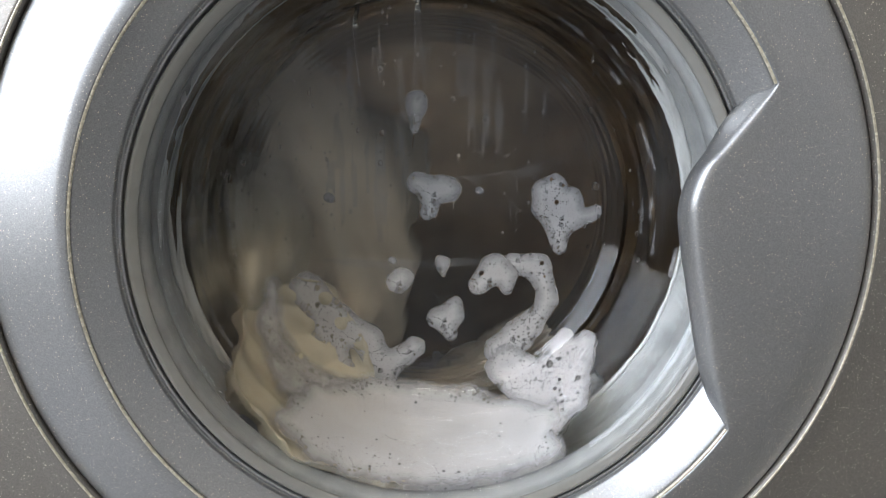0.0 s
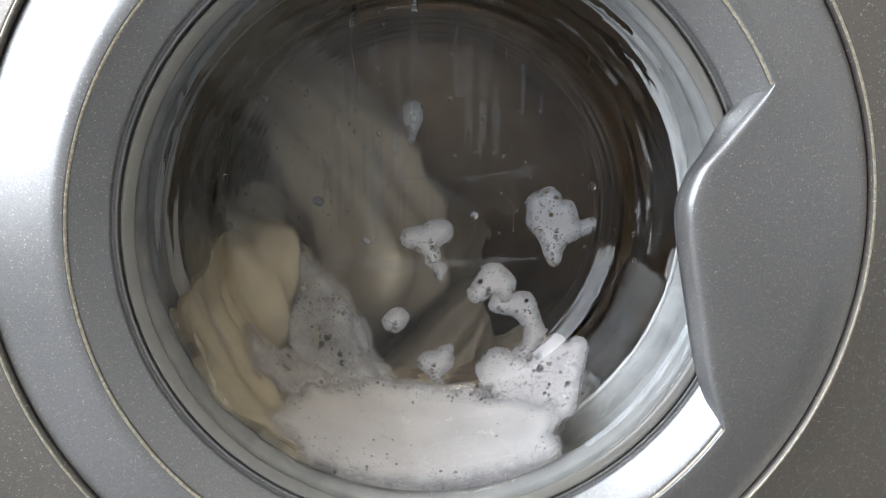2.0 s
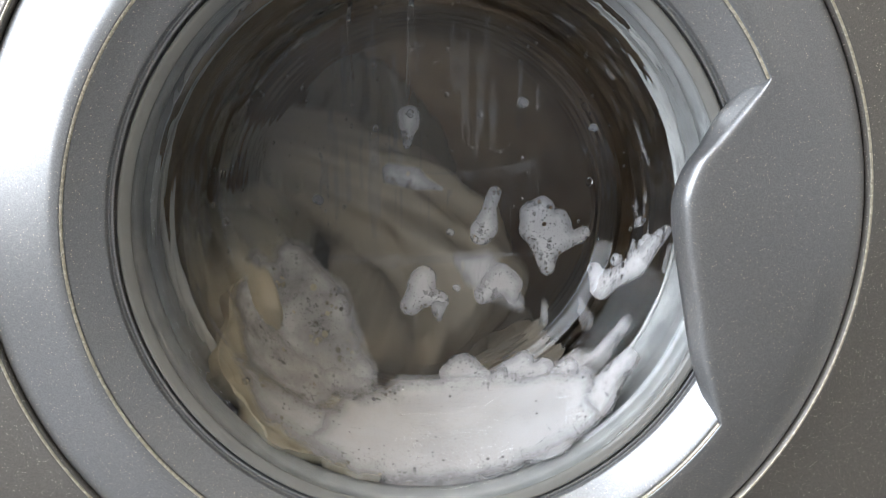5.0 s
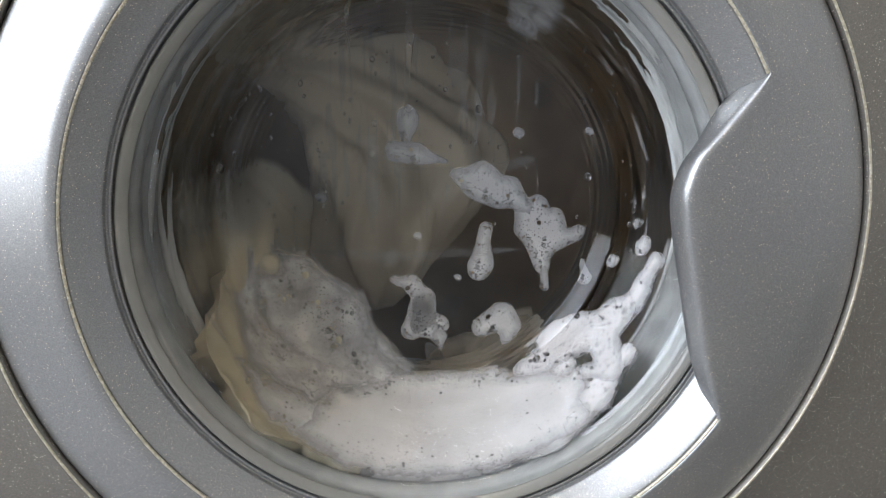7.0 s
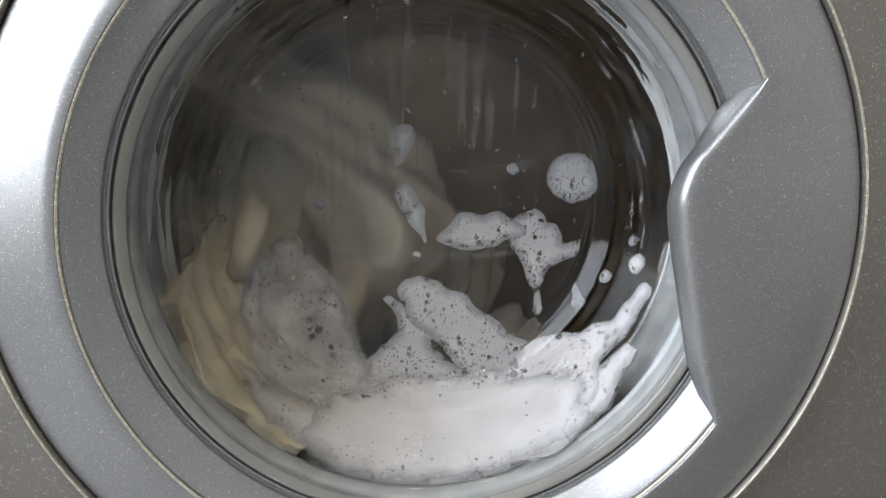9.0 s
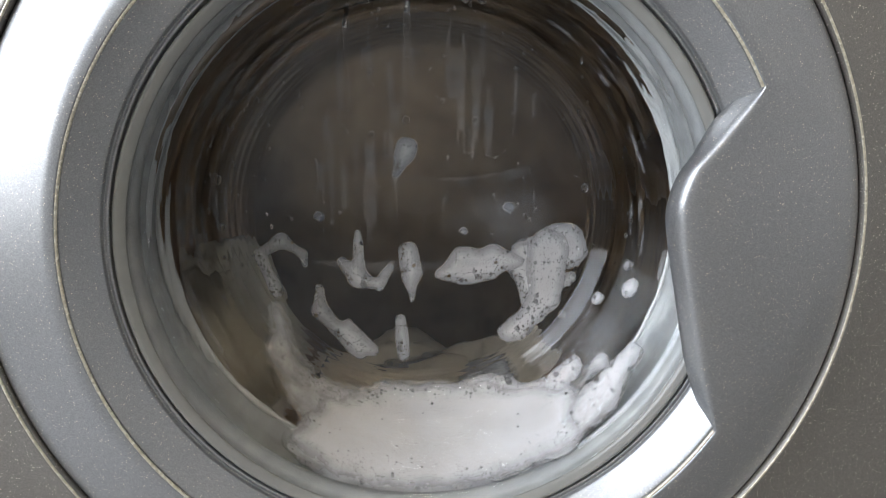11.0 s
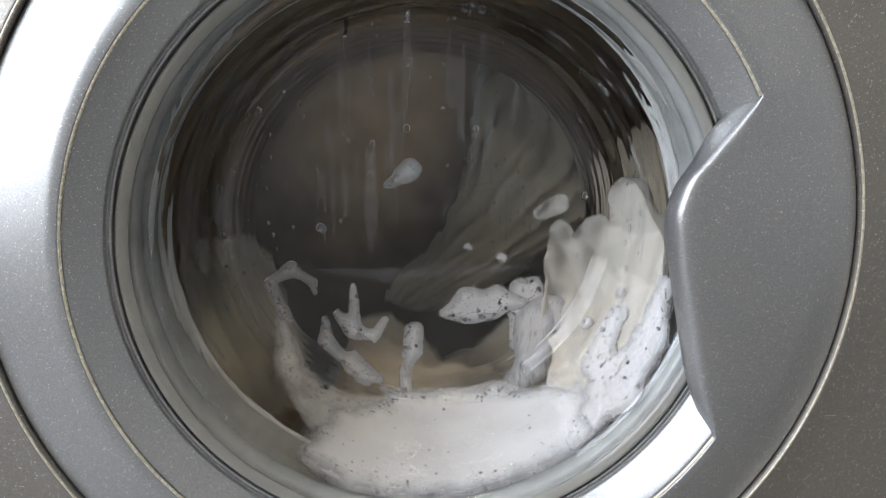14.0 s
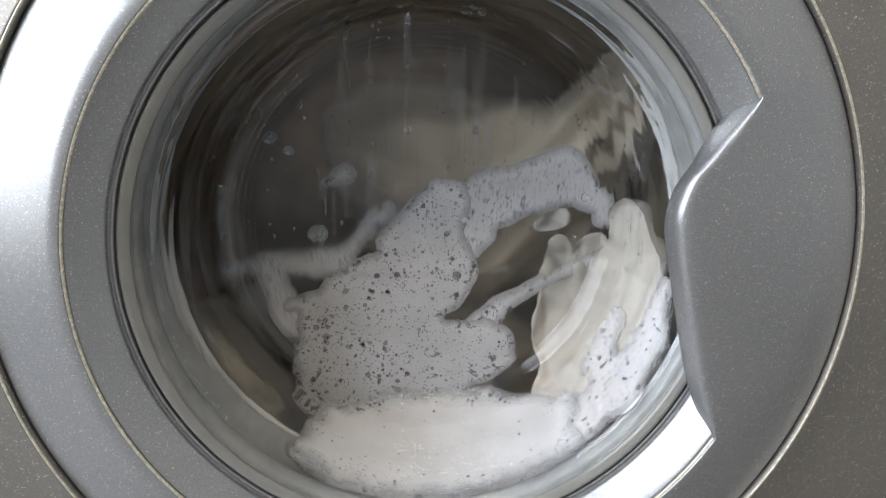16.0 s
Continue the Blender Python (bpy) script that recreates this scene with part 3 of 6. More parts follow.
STREAKS = flat_foam("foam_strand", "slanting streaks of thin grey suds on the glass", [(-46.0, 44.0, -4.0, 12.0, 4.0, 8.0), (-4.0, 12.0, 38.0, -42.0, 7.5, 8.0), (-40.0, 22.0, -12.0, -14.0, 3.0, 5.0), (-12.0, -14.0, 16.0, -40.0, 5.0, 3.0), (10.0, 12.0, 14.0, -2.0, 3.0, 4.0)], 28, 30, 1.0, 1.6)
ARCH_BAND = flat_foam("foam_strand", "arched band of grey-white suds on the glass", [(-62.0, -14.0, -22.0, 0.0, 9.0, 7.0), (-22.0, 0.0, 12.0, 8.0, 7.0, 4.5), (12.0, 8.0, 36.0, 0.0, 4.0, 4.5), (36.0, 0.0, 40.0, -8.0, 4.5, 3.0)], 24, 14, 1.0, 4.0)
BOOT = flat_foam("foam_blob", "boot-shaped blob of white suds on the glass", [(-18.0, 21.0, -6.0, 18.0, 3.0, 4.0), (-6.0, 18.0, 2.0, 8.0, 4.5, 6.5), (2.0, 8.0, 0.0, -10.0, 7.0, 9.0), (6.0, -12.0, 10.0, -20.0, 6.0, 3.0)], 29, 10, 1.0, 4.0)
PATCH = wrapped_foam("foam_patch", "thick white suds stuck to the curved glass", [(108.0, -91.7, 96.3, -127.1, 9.3, 21.4), (96.3, -127.1, 80.8, -145.3, 23.8, 23.4), (80.8, -145.3, 73.7, -168.8, 21.0, 11.4), (89.9, -87.3, 83.3, -103.4, 6.1, 10.4), (52.1, -107.4, 68.6, -119.9, 16.0, 20.3)], 3, 45, 1.2, 5.0)
SPLASH_ARM = wrapped_foam("foam_strand", "curved arm of white suds reaching to the gasket", [(174.0, 10.0, 152.0, -22.0, 4.5, 6.5), (152.0, -22.0, 124.0, -42.0, 6.5, 8.5), (124.0, -42.0, 117.0, -31.0, 8.0, 5.0), (146.0, -16.0, 145.0, -6.0, 3.0, 1.6)], 23, 10, 1.0, 4.0)
SPLASH = wrapped_foam("foam_patch", "ragged white suds stuck beside the gasket", [(169.2, -29.2, 154.8, -60.0, 6.6, 9.7), (154.8, -60.0, 132.6, -81.9, 9.7, 15.5), (132.6, -81.9, 100.4, -93.5, 15.5, 16.0), (135.5, -94.8, 143.6, -112.0, 14.2, 12.0), (100.4, -93.5, 77.9, -118.3, 15.1, 12.8), (143.6, -112.0, 115.5, -121.1, 10.1, 6.5)], 4, 30, 1.2, 4.0)
BAND = wrapped_foam("foam_band", "band of white suds lying against the gasket", [(182.7, -34.5, 173.1, -79.1, 6.8, 13.2), (173.1, -79.1, 148.3, -120.6, 14.1, 18.1), (148.3, -120.6, 113.3, -153.2, 19.0, 15.9), (137.6, -65.0, 129.4, -99.2, 7.8, 14.3)], 5, 12, 1.3, 5.0)
BEAD = flat_foam("foam_blob", "small drop of suds on the glass", [(0.0, 7.0, 0.0, 3.5, 6.1, 6.1), (0.0, 3.5, -0.7, -10.7, 5.0, 2.9)], 6, 5, 1.0, 4.0)
DROP = flat_foam("foam_blob", "oval blob of white suds sliding down the glass", [(-9.9, 4.8, 10.3, -0.1, 8.1, 8.1), (-4.4, -0.7, 6.6, -0.8, 8.8, 7.3), (-4.4, -13.7, -3.6, -12.6, 4.8, 4.8)], 7, 9, 1.0, 4.0)
SIDE = flat_foam("foam_blob", "torn patch of bubbly suds on the glass", [(-13.7, 15.1, -6.4, 18.8, 9.1, 8.3), (-9.6, 5.7, 1.7, 5.7, 13.6, 10.6), (-5.4, -5.6, -3.0, -21.0, 9.8, 4.5), (0.2, -5.7, 18.9, 0.6, 6.8, 4.5), (19.6, 0.6, 22.6, 1.7, 3.4, 2.6), (3.2, 13.1, 7.2, 7.5, 5.3, 3.8)], 8, 30, 1.0, 4.0)
LUMP = flat_foam("foam_blob", "small bubbly blob of suds on the glass", [(-8.6, -5.8, 0.6, 5.8, 6.1, 7.6), (0.6, 5.8, 10.3, -0.2, 8.4, 6.1), (10.3, -0.2, 10.5, -8.0, 4.6, 3.8)], 9, 9, 1.0, 4.0)
HOOK = flat_foam("foam_blob", "curved strip of bubbly suds on the glass", [(-16.0, 26.4, 1.2, 23.5, 6.1, 9.2), (1.2, 23.5, 8.8, 1.8, 9.2, 7.7), (8.8, 1.8, -1.4, -15.9, 8.4, 9.2), (-1.4, -15.9, -20.3, -33.7, 10.0, 12.3)], 10, 22, 1.0, 4.0)
DOT = flat_foam("foam_blob", "round dot of suds sliding down the glass", [(-1.5, -1.9, 1.5, 1.1, 8.9, 8.2)], 11, 4, 1.0, 4.0)
DAB = flat_foam("foam_blob", "small heap of suds sliding down the glass", [(-5.7, 0.1, 3.8, 1.9, 8.4, 8.4), (3.7, 7.8, 6.7, 10.1, 5.7, 4.6), (0.8, -8.0, 2.4, -12.0, 6.8, 4.6)], 12, 8, 1.0, 4.0)
NUB = flat_foam("foam_blob", "tiny drop of suds on the glass", [(-1.5, 3.1, 2.2, 2.3, 3.7, 3.4), (0.0, -2.7, 0.8, -6.6, 3.4, 1.9)], 13, 0, 0.8, 3.0)
STRAND = flat_foam("foam_strand", "long strand of white suds across the glass", [(-14.4, 0.8, 1.8, -0.0, 6.5, 6.5), (1.8, -0.0, 19.9, -4.8, 5.8, 2.5)], 14, 9, 1.0, 4.0)
ARM = flat_foam("foam_strand", "thick bubbly strand of suds on the glass", [(-21.0, 10.0, -4.5, 4.4, 4.4, 11.1), (-4.5, 4.4, 10.4, -4.9, 11.8, 10.3), (10.4, -4.9, 25.6, -15.1, 8.8, 5.2)], 15, 18, 1.0, 4.0)
DISC = flat_foam("foam_blob", "round disc of dense white suds on the glass", [(-2.7, 1.1, 2.6, 1.1, 14.6, 14.6), (-0.5, -11.8, 0.2, -12.5, 3.7, 3.7)], 16, 9, 1.0, 4.0)
TEARDROP = flat_foam("foam_blob", "teardrop of white suds on the glass", [(2.7, 19.1, 2.7, 18.0, 5.3, 5.3), (1.7, 11.5, 0.1, -3.9, 4.9, 9.4), (0.1, -5.8, 0.1, -7.8, 9.4, 8.7)], 17, 9, 1.0, 4.0)
SPECK_0 = wrapped_foam("foam_blob", "small drop of suds on the curved glass", [(153.4, -27.4, 155.5, -24.7, 6.9, 6.8)], 20, 2, 0.8, 3.0)
SPECK_1 = wrapped_foam("foam_blob", "small drop of suds on the curved glass", [(147.5, -11.6, 149.5, -8.9, 3.4, 3.5)], 21, 2, 0.8, 3.0)
SPECK_2 = wrapped_foam("foam_blob", "small drop of suds on the curved glass", [(126.8, -40.1, 128.3, -37.7, 3.9, 4.1)], 22, 2, 0.8, 3.0)
DRIP_A = flat_foam("foam_blob", "hanging drop of suds on the glass", [(-0.3, 7.8, 0.2, -4.7, 1.9, 3.5)], 25, 4, 0.8, 3.0)
DRIP_B = flat_foam("foam_blob", "hanging drop of suds on the glass", [(-3.5, 7.9, 0.2, -4.7, 1.9, 5.4)], 26, 4, 0.8, 3.0)
COLUMN = flat_foam("foam_column", "thick column of suds thrown up on the glass", [(-15.5, 38.6, -11.6, 27.2, 12.1, 15.9), (-11.6, 27.2, 7.7, -8.0, 15.9, 18.2), (7.7, -8.0, 20.1, -44.2, 18.9, 26.5), (5.3, 23.2, 7.9, 23.2, 6.1, 4.5)], 30, 34, 1.0, 4.0)
WEB = flat_foam("foam_strand", "web of bubbly suds above the pool", [(-15.0, 31.8, -3.8, 19.9, 3.0, 4.6), (-3.8, 19.9, -0.0, 6.0, 4.6, 7.6), (-0.0, 6.0, -26.7, -19.6, 8.4, 9.9), (3.8, 7.9, 26.6, 11.5, 5.3, 6.8), (5.7, -4.1, 19.3, -20.6, 7.6, 8.4), (-26.7, -19.6, 27.0, -24.9, 9.1, 9.1)], 31, 24, 1.0, 4.0)
FORK = flat_foam("foam_strand", "forked strand of thin suds on the glass", [(-15.5, 8.0, -5.7, -3.8, 3.0, 5.2), (-5.1, 27.1, -4.5, -1.9, 1.9, 4.5), (-4.5, -3.8, 7.4, -8.7, 6.0, 3.7), (7.4, -8.7, 15.7, 3.7, 3.7, 2.6)], 32, 8, 1.0, 4.0)
SLANT = flat_foam("foam_strand", "slanting strand of thin grey suds", [(-12.4, 27.8, -12.1, 12.1, 2.3, 4.5), (-12.1, 12.1, 12.9, -16.3, 5.3, 6.0), (5.7, 3.9, 22.4, -16.5, 2.3, 3.8)], 33, 12, 1.0, 4.0)
PEG = flat_foam("foam_strand", "short column of suds on the glass", [(-1.5, 12.9, 0.7, -11.4, 4.6, 4.6)], 34, 5, 1.0, 4.0)
ARCH = flat_foam("foam_strand", "thin arch of suds on the glass", [(-12.7, 0.2, 2.1, 8.3, 2.9, 4.4), (2.1, 8.3, 15.7, -0.2, 3.6, 2.9), (-12.1, -1.8, -2.7, -25.0, 4.4, 5.1), (15.7, -0.2, 17.0, -7.9, 2.2, 1.5)], 35, 10, 1.0, 4.0)
TAIL = flat_foam("foam_patch", "bubbly tail of suds running down to the pool", [(4.9, 27.5, 4.0, -4.1, 14.7, 11.6), (4.0, -4.1, -12.9, -23.9, 10.0, 9.3), (-20.5, -27.8, -1.4, -16.0, 5.4, 6.9)], 36, 30, 1.0, 4.0)
DROP_0 = flat_foam("foam_blob", "tiny fleck of suds on the glass", [(-0.4, 0.0, 0.4, -0.4, 3.6, 3.6)], 60, 1, 0.7, 3.0)
DROP_1 = flat_foam("foam_blob", "tiny fleck of suds on the glass", [(-0.4, 0.0, 0.4, -0.4, 2.9, 2.9)], 61, 1, 0.7, 3.0)
DROP_2 = flat_foam("foam_blob", "tiny fleck of suds on the glass", [(-0.4, 0.0, 0.4, -0.4, 2.6, 2.6)], 62, 1, 0.7, 3.0)
DROP_3 = flat_foam("foam_blob", "tiny fleck of suds on the glass", [(-0.4, 0.0, 0.4, -0.4, 3.6, 3.6)], 63, 1, 0.7, 3.0)
DROP_4 = flat_foam("foam_blob", "tiny fleck of suds on the glass", [(-0.4, 0.0, 0.4, -0.4, 2.2, 2.2)], 64, 1, 0.7, 3.0)
CREST_FOAM = flat_foam("foam_wave", "spreading wave of suds thrown across the glass", [(-15.0, 8.1, 7.5, 7.7, 11.3, 15.1), (7.5, 7.7, 82.8, 33.6, 15.1, 3.0), (-33.8, -3.3, -15.0, 8.1, 9.8, 12.8), (-3.8, -15.7, -2.1, -80.7, 10.6, 9.0), (-38.0, -30.8, -30.4, -27.0, 6.0, 7.5), (-37.6, -7.1, -41.7, -26.8, 5.3, 4.5)], 37, 26, 1.0, 4.0)
WAVE = flat_foam("foam_wave", "wide wave of dense white suds across the glass", [(-44.8, 12.8, -14.8, 20.1, 17.1, 30.3), (-14.8, 20.1, 30.4, 46.5, 34.1, 30.3), (-30.5, -11.3, 30.5, -20.8, 34.1, 34.1), (30.5, -20.8, 65.1, -9.5, 30.3, 22.7), (8.1, 65.9, 37.7, 91.9, 15.2, 19.0), (-51.9, 24.6, -62.9, 24.8, 11.4, 6.1), (-46.3, -39.3, 30.5, -49.7, 19.0, 15.2)], 38, 80, 1.3, 6.0)
WAVE_ARM = flat_foam("foam_wave", "long arm of bubbly suds across the glass", [(-58.9, -21.8, -14.8, 0.1, 17.8, 19.3), (-14.8, 0.1, 25.6, 12.7, 19.3, 18.6), (25.6, 12.7, 52.6, -4.0, 18.6, 10.4), (53.2, -15.2, 80.2, -21.1, 6.7, 2.6), (-29.2, -25.8, -51.3, -48.3, 11.2, 14.9)], 39, 50, 1.3, 5.0)
WAVE_ROOT = flat_foam("foam_wave", "thin bubbly strand of suds below the wave", [(-22.6, -23.4, -7.7, 0.1, 13.0, 8.4), (-7.7, 0.1, 33.6, 26.8, 7.7, 5.4), (33.6, 26.8, 67.4, 41.8, 6.1, 5.4), (-22.3, -39.4, -10.9, -31.6, 11.5, 9.2)], 40, 40, 1.0, 3.0)
SPUR = flat_foam("foam_strand", "ragged spur of bubbly suds on the glass", [(-54.8, 0.1, -23.6, 7.2, 4.8, 8.1), (-23.6, 7.2, 20.5, 6.6, 8.8, 10.3), (20.5, 6.6, 41.2, 29.9, 5.9, 4.8), (41.2, 29.9, 52.4, 41.7, 4.8, 5.5), (-27.5, 0.4, -10.4, -34.8, 8.1, 12.5)], 44, 26, 1.0, 4.0)
FLECK_0 = flat_foam("foam_blob", "small fleck of suds on the glass", [(-0.7, 0.0, 0.7, -0.0, 3.9, 3.9)], 45, 2, 0.8, 3.0)
FLECK_1 = flat_foam("foam_blob", "small fleck of suds on the glass", [(-0.7, 0.0, 0.7, -0.0, 6.2, 6.2)], 46, 2, 0.8, 3.0)
FLECK_2 = flat_foam("foam_blob", "small fleck of suds on the glass", [(-0.7, 0.0, 0.7, -0.0, 2.8, 2.8)], 47, 2, 0.8, 3.0)
film("water_streak", "thin streak of water running down the glass", [(-10.5, 143.4, -9.2, 104.7, 1.8, 2.5), (-9.2, 104.7, -11.3, 73.6, 2.5, 1.3), (-11.3, 73.6, -12.9, 41.7, 1.0, 0.7)], 100, WATER, "water streak", "water streaks on the glass")
film("water_streak", "thin streak of water running down the glass", [(-51.6, 145.8, -45.1, 80.3, 1.9, 0.7)], 101, WATER, "water streak", "water streaks on the glass")
film("water_streak", "thin streak of water running down the glass", [(-38.4, 66.6, -41.5, 41.8, 0.7, 0.7), (-41.5, 41.8, -41.2, 12.8, 1.1, 1.1)], 102, MIST, "water streak", "water streaks on the glass")
film("water_streak", "thin streak of water running down the glass", [(29.6, 56.0, 30.8, 19.8, 0.7, 0.7)], 103, MIST, "water streak", "water streaks on the glass")
film("water_streak", "thin streak of water running down the glass", [(1.6, 12.5, 2.1, -32.6, 0.7, 0.8)], 104, MIST, "water streak", "water streaks on the glass")
film("pale_film", "pale mist and scum on the glass shoulder", [(-112.8, 155.2, -127.5, 135.4, 5.8, 8.3), (-127.5, 135.4, -144.7, 111.0, 7.7, 5.8), (-144.7, 111.0, -159.1, 87.7, 5.2, 7.9), (-159.1, 87.7, -169.2, 50.9, 7.9, 6.6), (-169.2, 50.9, -176.7, 15.3, 6.1, 7.3), (-176.7, 15.3, -176.3, -17.5, 6.8, 5.1), (-176.3, -17.5, -173.2, -40.4, 4.6, 3.0), (-135.3, 101.7, -143.5, 76.5, 3.7, 4.1)], 130, MIST, "mist", "mist on the glass")


def shoulder_streaks(a0, a1, count, seed):
    """Short wet streaks of scum lying along the curved side of the bowl."""
    rng = np.random.RandomState(seed)
    strokes = []
    for _ in range(count):
        r, a = rng.uniform(134, 184), radians(rng.uniform(a0, a1))
        da, w = rng.uniform(0.04, 0.16), rng.uniform(0.5, 1.7)
        strokes.append((r * math.cos(a), r * math.sin(a), (r + rng.uniform(-2, 2)) * math.cos(a + da), (r + rng.uniform(-2, 2)) * math.sin(a + da), w, w * 0.5))
    ob = part("scum_streaks", suds_mesh(strokes, seed, 0, 0.8, 0.2, on_bowl, 0.0, 1.2), SCUM)
    ob.visible_shadow = False
    return tagged(ob, "short wet streaks of soap scum on the glass", "scum", kind="stuff")


shoulder_streaks(108, 205, 90, 8)
shoulder_streaks(112, 150, 70, 10)
shoulder_streaks(-15, 60, 26, 9)
film("pale_film", "pale horizontal strip across the glass", [(-70.0, -31.9, -21.3, -36.1, 2.6, 4.9), (-21.3, -36.1, 70.0, -32.0, 4.5, 2.2)], 133, MIST, "mist", "mist on the glass")
# a faint reflection in the bowl, drawn as thin pale film strokes
film("pale_film", "faint curved reflection painted as a line across the glass", [(-28.0, 22.0, 27.0, 22.0, 0.8, 1.0), (27.0, 22.0, 60.0, 27.0, 1.0, 1.0), (60.0, 27.0, 92.0, 39.0, 1.0, 0.6), (20.0, 17.0, 58.0, 22.0, 0.5, 0.8), (58.0, 22.0, 88.0, 33.0, 0.8, 0.5)], 134, MIST, "mist", "mist on the glass")
CLOUD = film("pale_film", "pale cloud of soap mist on the glass", [(49.0, -2.7, 67.8, -6.6, 22.5, 22.6), (19.4, -6.2, 49.0, -2.7, 11.2, 18.7)], 131, MIST, "mist", "mist on the glass")
WASH = film("pale_film", "pale wash of soap water on the curved glass", [(90.2, -99.8, 126.4, -88.5, 21.3, 24.1), (111.8, -67.6, 129.2, -101.4, 16.7, 19.5)], 132, MIST, "mist", "mist on the glass")
HEAP = laundry("cotton_garment", "cream cotton garment tumbling wet in the drum", 0.22, 0.07, 9, 3, CLOTH)
SHIRT = laundry("cotton_shirt", "white cotton shirt tumbling wet in the drum", 0.26, 0.07, 7, 11, CLOTH_WHITE)
TOWEL = laundry("cotton_towel", "cream towel tumbling wet in the drum", 0.22, 0.06, 11, 23, CLOTH)
SOCK = laundry("cotton_garment", "small cream garment tumbling wet in the drum", 0.15, 0.045, 8, 31, CLOTH)
SHEET_CLOTH = laundry("bed_linen", "white bed linen soaked in suds at the bottom", 0.3, 0.075, 9, 41, CLOTH_WHITE)
PRESS = pressed_cloth("cotton_garment", "cream cotton garment pressed wet against the door glass", [(-129.8, -25.7, -153.6, -66.0, 16.8, 28.4), (-153.6, -66.0, -138.6, -108.9, 30.0, 30.3), (-138.6, -108.9, -106.9, -141.2, 30.3, 23.8), (-108.1, -145.7, -92.3, -160.1, 22.4, 17.2), (-103.2, -38.8, -91.0, -84.6, 27.7, 19.6)], 51, CLOTH)
PRESS_MID = pressed_cloth("cotton_shirt", "white cotton shirt pressed soaked against the glass", [(-114.9, -34.3, -92.0, -72.0, 19.1, 42.0), (-92.0, -72.0, -52.0, -104.0, 42.0, 26.0), (-130.5, -67.1, -113.2, -109.4, 29.2, 30.4)], 52, CLOTH_WHITE)
PRESS_RIGHT = pressed_cloth("cotton_shirt", "white cotton shirt pressed wet against the door glass", [(140.3, 2.6, 150.0, -27.4, 14.7, 22.8), (150.0, -27.4, 141.4, -81.7, 25.8, 28.9), (141.4, -81.7, 103.9, -120.9, 28.9, 27.3), (90.3, -18.0, 93.0, -81.8, 6.9, 19.9), (76.8, -4.0, 92.0, 3.1, 4.6, 7.4), (114.0, -22.0, 120.0, -88.0, 13.0, 24.0), (88.0, -70.0, 104.0, -110.0, 14.0, 20.0)], 53, CLOTH_GREY)


def tumble(garment, rows, sweep):
    """A garment's path with the drum's stir added: small quick loops, clockwise up to 10 s, the other way from 13.2 s."""
    times = [t for t, _ in rows]
    lively = []
    for k in range(129):
        t = k / 8
        i = max(j for j, at in enumerate(times) if at <= t)
        j = min(i + 1, len(rows) - 1)
        w = (t - times[i]) / (times[j] - times[i]) if j > i else 0.0
        w = w * w * (3 - 2 * w)
        m = rows[i][1].lerp(rows[j][1], w)
        side = min(1.0, max(0.0, (10.2 - t) / 0.6)) - min(1.0, max(0.0, (t - 13.0) / 0.4))
        a = 4 * math.pi * t
        shift = Vector((side * (1 - math.cos(a)), 0, abs(side) * math.sin(a))) * sweep
        lively.append((t, Matrix.Translation(shift) @ m))
    walk(garment, lively)


